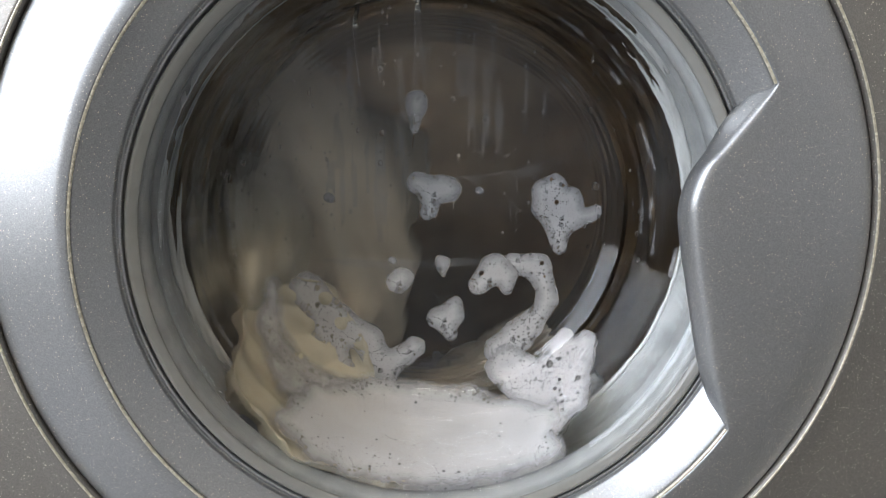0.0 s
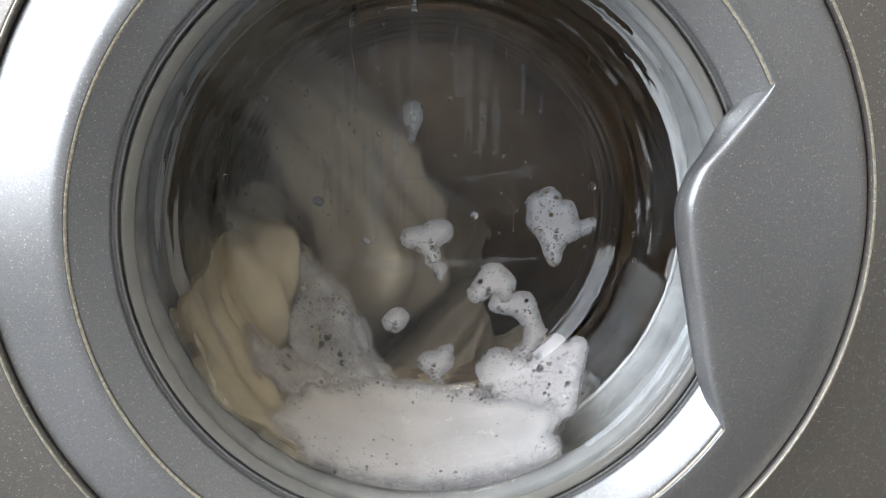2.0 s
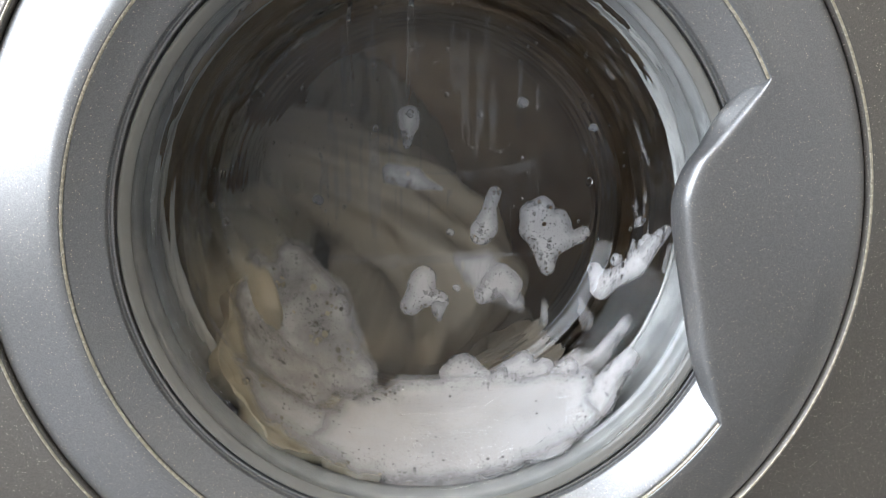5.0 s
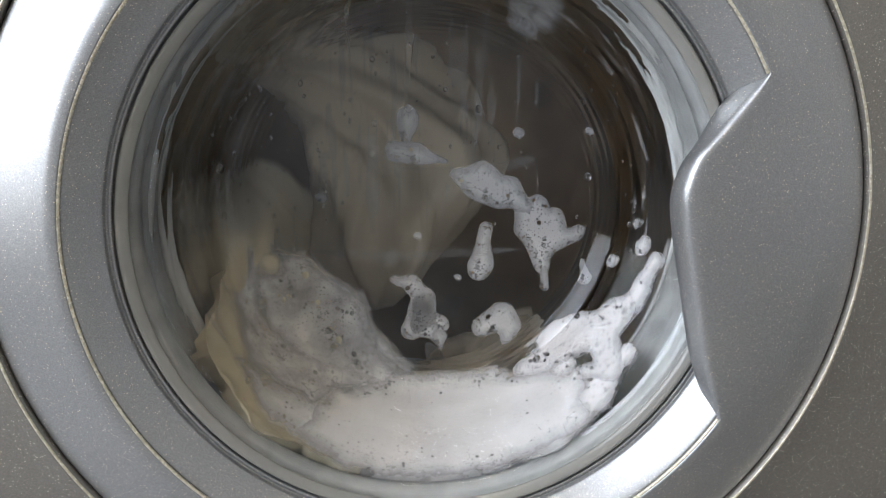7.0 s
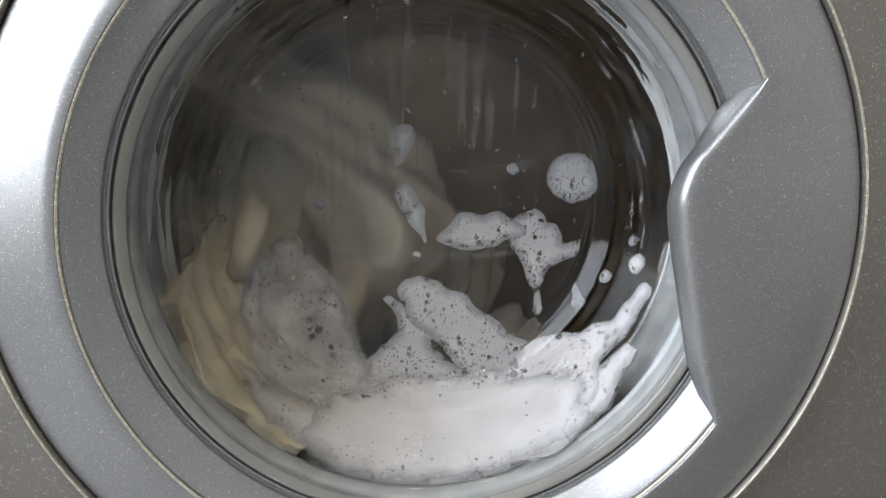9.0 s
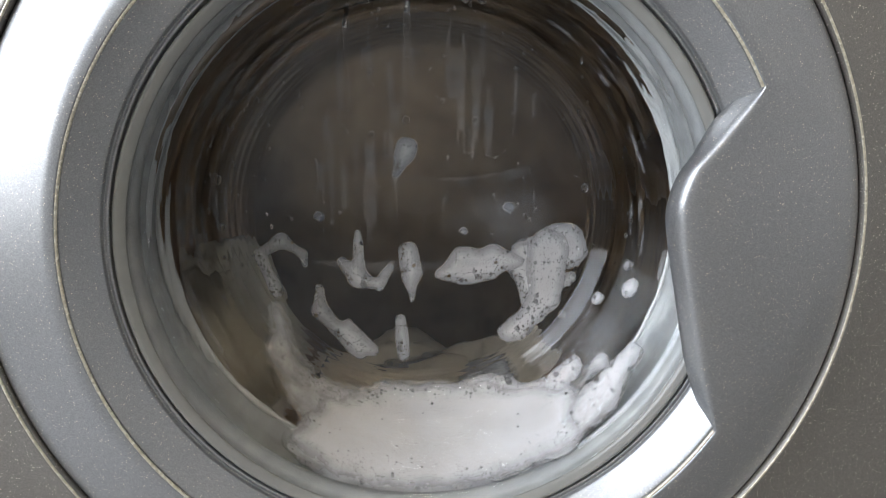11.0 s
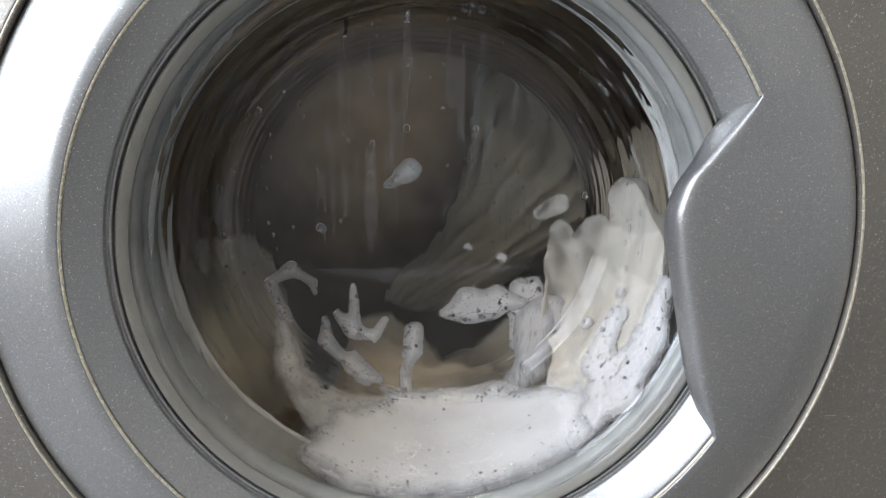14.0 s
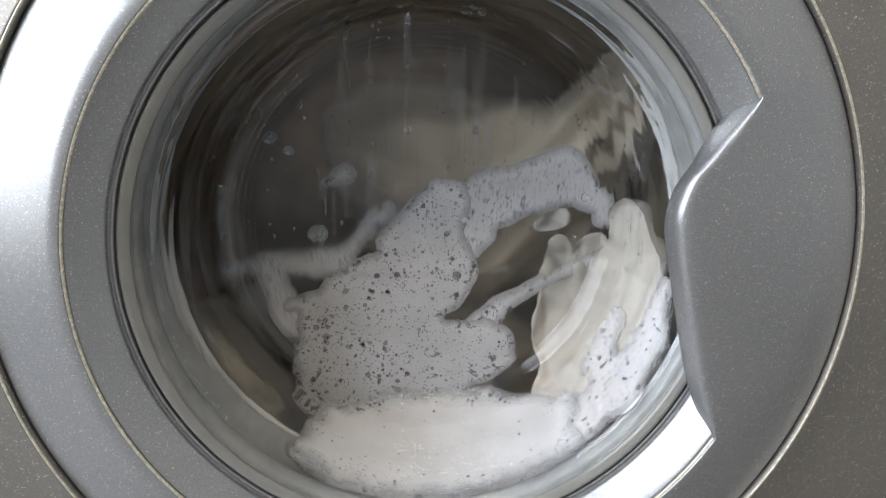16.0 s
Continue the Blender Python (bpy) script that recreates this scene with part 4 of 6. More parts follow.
def motions():
    walk(DRUM, [(0.0, UP @ pose(0, 0, 0, 0, 0, 0)), (0.4, UP @ pose(0, 0, 0, 0, 60, 0)), (0.8, UP @ pose(0, 0, 0, 0, 120, 0)), (1.2, UP @ pose(0, 0, 0, 0, 180, 0)), (1.6, UP @ pose(0, 0, 0, 0, 240, 0)), (2.0, UP @ pose(0, 0, 0, 0, 300, 0)), (2.4, UP @ pose(0, 0, 0, 0, 360, 0)), (2.8, UP @ pose(0, 0, 0, 0, 420, 0)), (3.2, UP @ pose(0, 0, 0, 0, 480, 0)), (3.6, UP @ pose(0, 0, 0, 0, 540, 0)), (4.0, UP @ pose(0, 0, 0, 0, 600, 0)), (4.4, UP @ pose(0, 0, 0, 0, 660, 0)), (4.8, UP @ pose(0, 0, 0, 0, 720, 0)), (5.2, UP @ pose(0, 0, 0, 0, 780, 0)), (5.6, UP @ pose(0, 0, 0, 0, 840, 0)), (6.0, UP @ pose(0, 0, 0, 0, 900, 0)), (6.4, UP @ pose(0, 0, 0, 0, 960, 0)), (6.8, UP @ pose(0, 0, 0, 0, 1020, 0)), (7.2, UP @ pose(0, 0, 0, 0, 1080, 0)), (7.6, UP @ pose(0, 0, 0, 0, 1140, 0)), (8.0, UP @ pose(0, 0, 0, 0, 1200, 0)), (8.4, UP @ pose(0, 0, 0, 0, 1260, 0)), (8.8, UP @ pose(0, 0, 0, 0, 1320, 0)), (9.2, UP @ pose(0, 0, 0, 0, 1380, 0)), (9.6, UP @ pose(0, 0, 0, 0, 1440, 0)), (10.0, UP @ pose(0, 0, 0, 0, 1470, 0)), (10.4, UP @ pose(0, 0, 0, 0, 1470, 0)), (10.8, UP @ pose(0, 0, 0, 0, 1470, 0)), (11.2, UP @ pose(0, 0, 0, 0, 1470, 0)), (11.6, UP @ pose(0, 0, 0, 0, 1470, 0)), (12.0, UP @ pose(0, 0, 0, 0, 1470, 0)), (12.4, UP @ pose(0, 0, 0, 0, 1470, 0)), (12.8, UP @ pose(0, 0, 0, 0, 1470, 0)), (13.2, UP @ pose(0, 0, 0, 0, 1460, 0)), (13.6, UP @ pose(0, 0, 0, 0, 1410, 0)), (14.0, UP @ pose(0, 0, 0, 0, 1350, 0)), (14.4, UP @ pose(0, 0, 0, 0, 1290, 0)), (14.8, UP @ pose(0, 0, 0, 0, 1230, 0)), (15.2, UP @ pose(0, 0, 0, 0, 1170, 0)), (15.6, UP @ pose(0, 0, 0, 0, 1110, 0)), (16.0, UP @ pose(0, 0, 0, 0, 1050, 0))])
    walk(POOL, [(0.0, pose(0, 0, 0, 0, 8.0, 0)), (2.1, pose(0, 0, 0, 0, 8.0, 0)), (2.8, pose(0, 0, 0, 0, 0.0, 0)), (3.4, pose(0, 0, 0, 0, -5.0, 0)), (4.0, pose(0, 0, 0, 0, -6.0, 0)), (6.3, pose(0, 0, 0, 0, -1.0, 0)), (8.0, pose(0, 0, 0, 0, -3.0, 0)), (9.2, pose(0, 0, 0, 0, -2.0, 0)), (10.5, pose(0, 0, 0, 0, 0.0, 0)), (13.0, pose(0, 0, 0, 0, 0.0, 0)), (13.7, pose(0, 0, 0, 0, -4.0, 0)), (14.5, pose(0, 0, 0, 0, -1.0, 0)), (16.0, pose(0, 0, 0, 0, 0.0, 0))])
    gone = pose(0, 0.1, -0.06, 0, -60.0, 0)
    low = pose(-0.02, 0.1070, -0.22, 0, 0, 0)
    walk(DOME, [(0.0, gone), (0.2, pose(0, 0, 0, 0, -6.0, 0)), (0.5, pose(0, 0, 0, 0, -3.0, 0)), (1.5, pose(0, 0, 0, 0, 2.0, 0)), (2.6, pose(0, 0, 0, 0, -8.0, 0)), (3.3, pose(0, 0, 0, 0, -12.0, 0)), (3.6, pose(0, 0, 0, 0, 2.0, 0)), (4.2, pose(0, 0, 0, 0, 2.0, 0)), (6.3, pose(0, 0, 0, 0, -8.0, 0)), (7.3, pose(0, 0, 0, 0, -8.0, 0)), (7.7, pose(0, 0, 0, 0, 3.0, 0)), (9.2, pose(0, 0, 0, 0, -2.0, 0)), (10.6, gone), (16.0, gone)])
    walk(POOL_SIDE, [(0.0, gone), (3.2, gone), (3.6, pose(0, 0, 0, 0, 6.0, 0)), (4.2, pose(0, 0, 0, 0, 4.0, 0)), (6.3, pose(0, 0, 0, 0, 0.0, 0)), (9.2, pose(0, 0, 0, 0, 0.0, 0)), (10.6, gone), (16.0, gone)])
    walk(PAW, [(0.0, pose(-0.048, 0.1071, -0.085, 0, 0, 0)), (0.2, pose(-0.047, 0.1071, -0.095, 0, 4, 0)), (0.45, low), (16.0, low)])
    walk(STREAKS, [(0.0, low), (0.4, pose(-0.045, 0.1072, -0.14, 0, 0, 0)), (0.6, pose(-0.052, 0.1072, -0.078, 0, 6, 0)), (1.5, pose(-0.054, 0.1072, -0.082, 0, 4, 0)), (3.3, pose(-0.056, 0.1072, -0.092, 0, 8, 0)), (3.6, low), (5.6, low), (6.3, pose(-0.050, 0.1072, -0.070, 0, 0, 0)), (7.0, pose(-0.052, 0.1072, -0.074, 0, 0, 0)), (7.5, pose(-0.050, 0.1072, -0.10, 0, 0, 0)), (7.8, low), (16.0, low)])
    walk(ARCH_BAND, [(0.0, low), (3.4, low), (3.8, pose(-0.029, 0.1075, -0.030, 0, 0, 0)), (4.0, pose(-0.031, 0.1075, -0.029, 0, 0, 0)), (4.2, pose(-0.031, 0.1075, -0.031, 0, 0, 0)), (5.4, low), (16.0, low)])
    walk(BOOT, [(0.0, low), (5.2, low), (6.0, pose(0.0, 0.1073, -0.064, 0, 0, 0)), (6.5, pose(-0.001, 0.1073, -0.068, 0, 0, 0)), (7.0, pose(-0.002, 0.1073, -0.073, 0, 0, 0)), (7.5, pose(-0.002, 0.1073, -0.085, 0, 0, 0)), (8.0, low), (16.0, low)])
    for veil in (CLOUD, WASH):
        walk(veil, [(0.0, pose(0, 0.1, -0.06, 0, 60.0, 0)), (9.6, pose(0, 0.1, -0.06, 0, 60.0, 0)), (10.8, pose(0, 0, 0, 0, 0, 0)), (13.1, pose(0, 0, 0, 0, 2.0, 0)), (13.8, pose(0, 0.1, -0.06, 0, 60.0, 0)), (16.0, pose(0, 0.1, -0.06, 0, 60.0, 0))])
    walk(SHEET, [(0.0, pose(0, 0, 0, 0, -4.0, 0)), (1.0, pose(0, 0, 0, 0, 4.0, 0)), (2.0, pose(0, 0, 0, 0, 3.0, 0)), (3.0, pose(0, 0, 0, 0, 0.0, 0)), (4.0, pose(0, 0, 0, 0, 3.0, 0)), (6.5, pose(0, 0, 0, 0, 4.0, 0)), (8.5, pose(0, 0, 0, 0, 0.0, 0)), (9.2, pose(0, 0, 0, 0, 0.0, 0)), (11.3, pose(0, 0, 0, 0, -15.0, 0)), (13.5, pose(0, 0, 0, 0, -16.0, 0)), (14.4, pose(0, 0, 0, 0, -17.0, 0)), (14.8, pose(0, 0.1, -0.06, 0, -55.0, 0)), (16.0, pose(0, 0.1, -0.06, 0, -60.0, 0))])
    walk(PATCH, [(0.0, pose(0, 0, 0, 0, 0.0, 0)), (1.5, pose(0, 0, 0, 0, 1.0, 0)), (2.2, pose(0, 0, 0, 0, 3.0, 0)), (3.5, pose(0, 0, 0, 0, 8.0, 0)), (4.2, pose(0, 0, 0, 0, 12.0, 0)), (6.0, pose(0, 0.02, -0.01, 0, 22.0, 0)), (7.0, pose(0, 0.1, -0.06, 0, 60.0, 0)), (16.0, pose(0, 0.1, -0.06, 0, 60.0, 0))])
    walk(SPLASH_ARM, [(0.0, pose(0, 0.1, -0.06, 0, 60.0, 0)), (3.4, pose(0, 0.1, -0.06, 0, 60.0, 0)), (3.7, pose(0, 0, 0, 0, 8.0, 0)), (4.0, pose(0, 0, 0, 0, 0.0, 0)), (4.2, pose(0, 0, 0, 0, 1.0, 0)), (5.2, pose(0, 0, 0, 0, 10.0, 0)), (6.2, pose(0, 0.1, -0.06, 0, 60.0, 0)), (16.0, pose(0, 0.1, -0.06, 0, 60.0, 0))])
    walk(SPLASH, [(0.0, pose(0, 0.1, -0.06, 0, 60.0, 0)), (4.3, pose(0, 0.1, -0.06, 0, 60.0, 0)), (5.4, pose(0, 0, 0, 0, -4.0, 0)), (6.3, pose(0, 0, 0, 0, 0.0, 0)), (7.0, pose(0, 0, 0, 0, 2.0, 0)), (8.0, pose(0, 0, 0, 0, 6.0, 0)), (9.2, pose(0, 0, 0, 0, 10.0, 0)), (11.3, pose(0, 0.02, -0.01, 0, 30.0, 0)), (16.0, pose(0, 0.1, -0.06, 0, 60.0, 0))])
    walk(BAND, [(0.0, pose(0, 0.1, -0.06, 0, 60.0, 0)), (2.6, pose(0, 0.1, -0.06, 0, 55.0, 0)), (3.0, pose(0, 0, 0, 0, 24.0, 0)), (9.2, pose(0, 0, 0, 0, 22.0, 0)), (10.5, pose(0, 0, 0, 0, 20.0, 0)), (12.9, pose(0, 0, 0, 0, 18.0, 0)), (13.3, pose(0, 0, 0, 0, 4.0, 0)), (13.6, pose(0, 0, 0, 0, -6.0, 0)), (14.0, pose(0, 0, 0, 0, 0.0, 0)), (15.0, pose(0, 0, 0, 0, 0.0, 0)), (16.0, pose(0, 0, 0, 0, 0.0, 0))])
    walk(BEAD, [(0.0, pose(-0.0107, 0.1071, 0.0628, 0, 0, 0)), (1.5, pose(-0.0108, 0.1071, 0.0584, 0, 0, 0)), (3.5, pose(-0.0118, 0.1071, 0.0520, 0, 0, 0)), (6.5, pose(-0.0112, 0.1071, 0.0484, 0, 0, 0)), (9.0, pose(-0.0135, 0.1071, 0.0382, 0, 8, 0)), (11.5, pose(-0.0125, 0.1071, 0.0348, 0, 20, 0)), (13.5, pose(-0.0133, 0.1071, 0.0328, 0, 40, 0)), (14.5, pose(-0.0164, 0.1071, 0.0271, 0, 60, 0)), (15.0, pose(-0.0569, 0.1071, 0.0341, 0, 60, 0)), (16.0, pose(-0.0560, 0.1071, 0.0288, 0, 60, 0))])
    walk(DROP, [(0.0, pose(0.0027, 0.1073, 0.0130, 0, 0, 0)), (0.5, pose(0.0028, 0.1073, 0.0058, 0, 0, 0)), (1.0, pose(0.0022, 0.1073, -0.0024, 0, 0, 0)), (1.5, pose(0.0016, 0.1073, -0.0104, 0, -10, 0)), (2.0, pose(0.0012, 0.1073, -0.0175, 0, -25, 0)), (3.0, pose(-0.0002, 0.1073, -0.0291, 0, -45, 0)), (3.5, pose(-0.0018, 0.1073, -0.0390, 0, -60, 0)), (4.0, pose(-0.0023, 0.1073, -0.0456, 0, -70, 0)), (6.3, pose(-0.0024, 0.1073, -0.0691, 0, -80, 0)), (7.0, pose(-0.0009, 0.1073, -0.0762, 0, -80, 0)), (7.5, pose(0.0003, 0.1073, -0.0825, 0, -80, 0)), (8.0, pose(0.0007, 0.1073, -0.0902, 0, -80, 0)), (9.0, pose(-0.0023, 0.1073, -0.1000, 0, -80, 0)), (10.5, pose(-0.0021, 0.1073, -0.1710, 0, -80, 0)), (16.0, pose(-0.0035, 0.1073, -0.1641, 0, -80, 0))])
    walk(SIDE, [(0.0, pose(0.0870, 0.1074, -0.0033, 0, 0, 0)), (1.0, pose(0.0870, 0.1074, -0.0069, 0, 0, 0)), (2.0, pose(0.0858, 0.1074, -0.0115, 0, 0, 0)), (3.0, pose(0.0853, 0.1074, -0.0155, 0, 0, 0)), (4.0, pose(0.0847, 0.1074, -0.0178, 0, 0, 0)), (6.5, pose(0.0814, 0.1074, -0.0241, 0, 0, 0)), (7.5, pose(0.0807, 0.1074, -0.0220, 0, 0, 0)), (8.5, pose(0.0800, 0.1074, -0.0282, 0, 2, 0)), (9.2, pose(0.0796, 0.1074, -0.0315, 0, 3, 0)), (11.3, pose(0.0781, 0.1074, -0.0476, 0, 10, 0)), (12.5, pose(0.0759, 0.1074, -0.0595, 0, 15, 0)), (13.5, pose(0.0763, 0.1074, -0.0636, 0, 15, 0)), (14.0, pose(0.0740, 0.1074, -0.0673, 0, 20, 0)), (14.4, pose(0.0710, 0.1074, -0.0996, 0, 20, 0)), (14.8, pose(0.0608, 0.1074, -0.1667, 0, 20, 0)), (16.0, pose(0.0604, 0.1074, -0.1664, 0, 20, 0))])
    walk(LUMP, [(0.0, pose(0.0397, 0.1060, -0.0446, 0, 0, 0)), (1.0, pose(0.0396, 0.1060, -0.0483, 0, 0, 0)), (2.5, pose(0.0419, 0.1060, -0.0523, 0, 0, 0)), (3.5, pose(0.0428, 0.1060, -0.0576, 0, 0, 0)), (3.8, pose(0.0454, 0.1060, -0.0496, 0, 0, 0)), (4.2, pose(0.0493, 0.1060, -0.0464, 0, 0, 0)), (6.3, pose(0.0436, 0.1060, -0.0775, 0, 10, 0)), (7.0, pose(0.0487, 0.1060, -0.0835, 0, 20, 0)), (7.5, pose(0.0500, 0.1060, -0.0911, 0, 20, 0)), (8.2, pose(0.0534, 0.1060, -0.1190, 0, 20, 0)), (9.0, pose(0.0555, 0.1060, -0.1764, 0, 20, 0)), (16.0, pose(0.0541, 0.1060, -0.1654, 0, 20, 0))])
    walk(HOOK, [(0.0, pose(0.0687, 0.1062, -0.0627, 0, 0, 0)), (0.5, pose(0.0681, 0.1062, -0.0652, 0, 0, 0)), (1.0, pose(0.0668, 0.1062, -0.0701, 0, 0, 0)), (1.5, pose(0.0649, 0.1062, -0.0790, 0, -4, 0)), (2.0, pose(0.0640, 0.1062, -0.0886, 0, -6, 0)), (3.0, pose(0.0606, 0.1062, -0.1050, 0, -6, 0)), (3.6, pose(0.0587, 0.1062, -0.1304, 0, -6, 0)), (4.4, pose(0.0582, 0.1062, -0.1743, 0, 0, 0)), (16.0, pose(0.0602, 0.1062, -0.1657, 0, 0, 0))])
    walk(DOT, [(0.0, pose(-0.0202, 0.1064, -0.0459, 0, 0, 0)), (1.0, pose(-0.0213, 0.1064, -0.0600, 0, 0, 0)), (2.0, pose(-0.0213, 0.1064, -0.0731, 0, 0, 0)), (3.0, pose(-0.0217, 0.1064, -0.0839, 0, 0, 0)), (3.5, pose(-0.0221, 0.1064, -0.1076, 0, 0, 0)), (4.2, pose(-0.0223, 0.1064, -0.1714, 0, 0, 0)), (16.0, pose(-0.0205, 0.1064, -0.1631, 0, 0, 0))])
    walk(DAB, [(0.0, pose(0.0099, 0.1065, -0.0718, 0, 0, 0)), (1.0, pose(0.0090, 0.1065, -0.0864, 0, 0, 0)), (1.5, pose(0.0083, 0.1065, -0.0921, 0, 0, 0)), (2.0, pose(0.0053, 0.1065, -0.1037, 0, 10, 0)), (2.5, pose(0.0013, 0.1065, -0.1158, 0, 10, 0)), (3.2, pose(0.0021, 0.1065, -0.1707, 0, 0, 0)), (16.0, pose(0.0044, 0.1065, -0.1640, 0, 0, 0))])
    walk(NUB, [(0.0, pose(0.0066, 0.1067, -0.0359, 0, 0, 0)), (2.0, pose(0.0068, 0.1067, -0.0393, 0, 0, 0)), (3.0, pose(0.0084, 0.1067, -0.0445, 0, 0, 0)), (4.2, pose(0.0079, 0.1067, -0.0577, 0, 0, 0)), (6.5, pose(0.0091, 0.1067, -0.0894, 0, 0, 0)), (8.0, pose(0.0124, 0.1067, -0.1188, 0, 0, 0)), (9.2, pose(0.0137, 0.1067, -0.1749, 0, 0, 0)), (16.0, pose(0.0123, 0.1067, -0.1644, 0, 0, 0))])
    walk(STRAND, [(0.0, pose(-0.0484, 0.1069, -0.1819, 0, 80, 0)), (3.5, pose(-0.0451, 0.1069, -0.1825, 0, 80, 0)), (4.2, pose(-0.0451, 0.1069, -0.1825, 0, 80, 0)), (4.7, pose(-0.0202, 0.1069, -0.0298, 0, 0, 0)), (5.2, pose(-0.0065, 0.1069, 0.0239, 0, 10, 0)), (6.0, pose(-0.0050, 0.1069, 0.0389, 0, 0, 0)), (6.5, pose(-0.0059, 0.1069, 0.0355, 0, 0, 0)), (7.0, pose(-0.0057, 0.1069, 0.0311, 0, 0, 0)), (7.5, pose(-0.0054, 0.1069, 0.0261, 0, 4, 0)), (8.0, pose(-0.0040, 0.1069, 0.0136, 0, 45, 0)), (8.5, pose(-0.0047, 0.1069, 0.0054, 0, 50, 0)), (9.0, pose(-0.0052, 0.1069, -0.0046, 0, 55, 0)), (9.2, pose(-0.0055, 0.1069, -0.0078, 0, 60, 0)), (11.3, pose(-0.0068, 0.1069, -0.0443, 0, 75, 0)), (12.5, pose(-0.0057, 0.1069, -0.0620, 0, 82, 0)), (13.5, pose(-0.0071, 0.1069, -0.0778, 0, 86, 0)), (14.0, pose(-0.0067, 0.1069, -0.0887, 0, 88, 0)), (14.5, pose(-0.0060, 0.1069, -0.1016, 0, 88, 0)), (15.2, pose(-0.0051, 0.1069, -0.1640, 0, 88, 0)), (16.0, pose(-0.0055, 0.1069, -0.1639, 0, 88, 0))])
    walk(ARM, [(0.0, pose(0.0386, 0.1071, -0.1847, 0, 0, 0)), (4.2, pose(0.0424, 0.1071, -0.1869, 0, 0, 0)), (5.2, pose(0.0398, 0.1071, -0.0136, 0, 10, 0)), (6.0, pose(0.0403, 0.1071, 0.0205, 0, 0, 0)), (6.5, pose(0.0406, 0.1071, 0.0170, 0, 0, 0)), (7.0, pose(0.0409, 0.1071, 0.0096, 0, -4, 0)), (7.5, pose(0.0406, 0.1071, 0.0019, 0, -12, 0)), (8.0, pose(0.0375, 0.1071, -0.0082, 0, -24, 0)), (8.5, pose(0.0362, 0.1071, -0.0140, 0, -30, 0)), (9.0, pose(0.0354, 0.1071, -0.0188, 0, -34, 0)), (9.2, pose(0.0354, 0.1071, -0.0206, 0, -34, 0)), (11.3, pose(0.0345, 0.1071, -0.0391, 0, -38, 0)), (12.5, pose(0.0343, 0.1071, -0.0481, 0, -36, 0)), (13.5, pose(0.0354, 0.1071, -0.0568, 0, -36, 0)), (14.0, pose(0.0372, 0.1071, -0.0593, 0, -36, 0)), (14.5, pose(0.0392, 0.1071, -0.0663, 0, -36, 0)), (15.0, pose(0.0281, 0.1071, -0.0982, 0, -36, 0)), (16.0, pose(0.0276, 0.1071, -0.0978, 0, -36, 0))])
    walk(DISC, [(0.0, pose(0.0564, 0.1073, 0.1748, 0, 0, 0)), (6.7, pose(0.0614, 0.1073, 0.1692, 0, 0, 0)), (7.1, pose(0.0769, 0.1073, 0.1044, 0, 0, 0)), (7.5, pose(0.1070, 0.1073, 0.0681, 0, 0, 0)), (8.0, pose(0.1042, 0.1073, 0.0491, 0, 0, 0)), (8.5, pose(0.1017, 0.1073, 0.0335, 0, 0, 0)), (9.0, pose(0.0997, 0.1073, 0.0184, 0, 0, 0)), (9.2, pose(0.0989, 0.1073, 0.0130, 0, 0, 0)), (11.3, pose(0.0938, 0.1073, -0.0274, 0, 0, 0)), (12.5, pose(0.0899, 0.1073, -0.0427, 0, 0, 0)), (13.5, pose(0.0860, 0.1073, -0.0538, 0, 0, 0)), (14.0, pose(0.0856, 0.1073, -0.0675, 0, 0, 0)), (14.5, pose(0.0833, 0.1073, -0.1165, 0, 0, 0)), (15.0, pose(0.0809, 0.1073, -0.1672, 0, 0, 0)), (16.0, pose(0.0805, 0.1073, -0.1670, 0, 0, 0))])
    walk(TEARDROP, [(0.0, pose(0.0386, 0.1074, -0.1849, 0, 0, 0)), (3.5, pose(0.0421, 0.1074, -0.1858, 0, 0, 0)), (3.9, pose(0.0404, 0.1074, 0.0065, 0, 25, 0)), (4.2, pose(0.0392, 0.1074, 0.0008, 0, 20, 0)), (5.4, pose(0.0385, 0.1074, -0.0140, 0, 5, 0)), (6.3, pose(0.0376, 0.1074, -0.0270, 0, 0, 0)), (7.0, pose(0.0373, 0.1074, -0.0377, 0, 0, 0)), (7.5, pose(0.0378, 0.1074, -0.0458, 0, 0, 0)), (8.0, pose(0.0346, 0.1074, -0.0551, 0, 0, 0)), (8.6, pose(0.0359, 0.1074, -0.0937, 0, 0, 0)), (9.2, pose(0.0377, 0.1074, -0.1760, 0, 0, 0)), (16.0, pose(0.0363, 0.1074, -0.1656, 0, 0, 0))])
    walk(SPECK_0, [(0.0, pose(0, 0.1, -0.06, 0, 60.0, 0)), (3.6, pose(0, 0.1, -0.06, 0, 60.0, 0)), (4.0, pose(0, 0, 0, 0, -2.0, 0)), (6.3, pose(0, 0, 0, 0, -0.5, 0)), (7.5, pose(0, 0, 0, 0, 0.8, 0)), (9.0, pose(0, 0, 0, 0, 4.0, 0)), (12.5, pose(0, 0, 0, 0, 11.0, 0)), (14.0, pose(0, 0, 0, 0, 15.0, 0)), (15.0, pose(0, 0.1, -0.06, 0, 60.0, 0)), (16.0, pose(0, 0.1, -0.06, 0, 60.0, 0))])
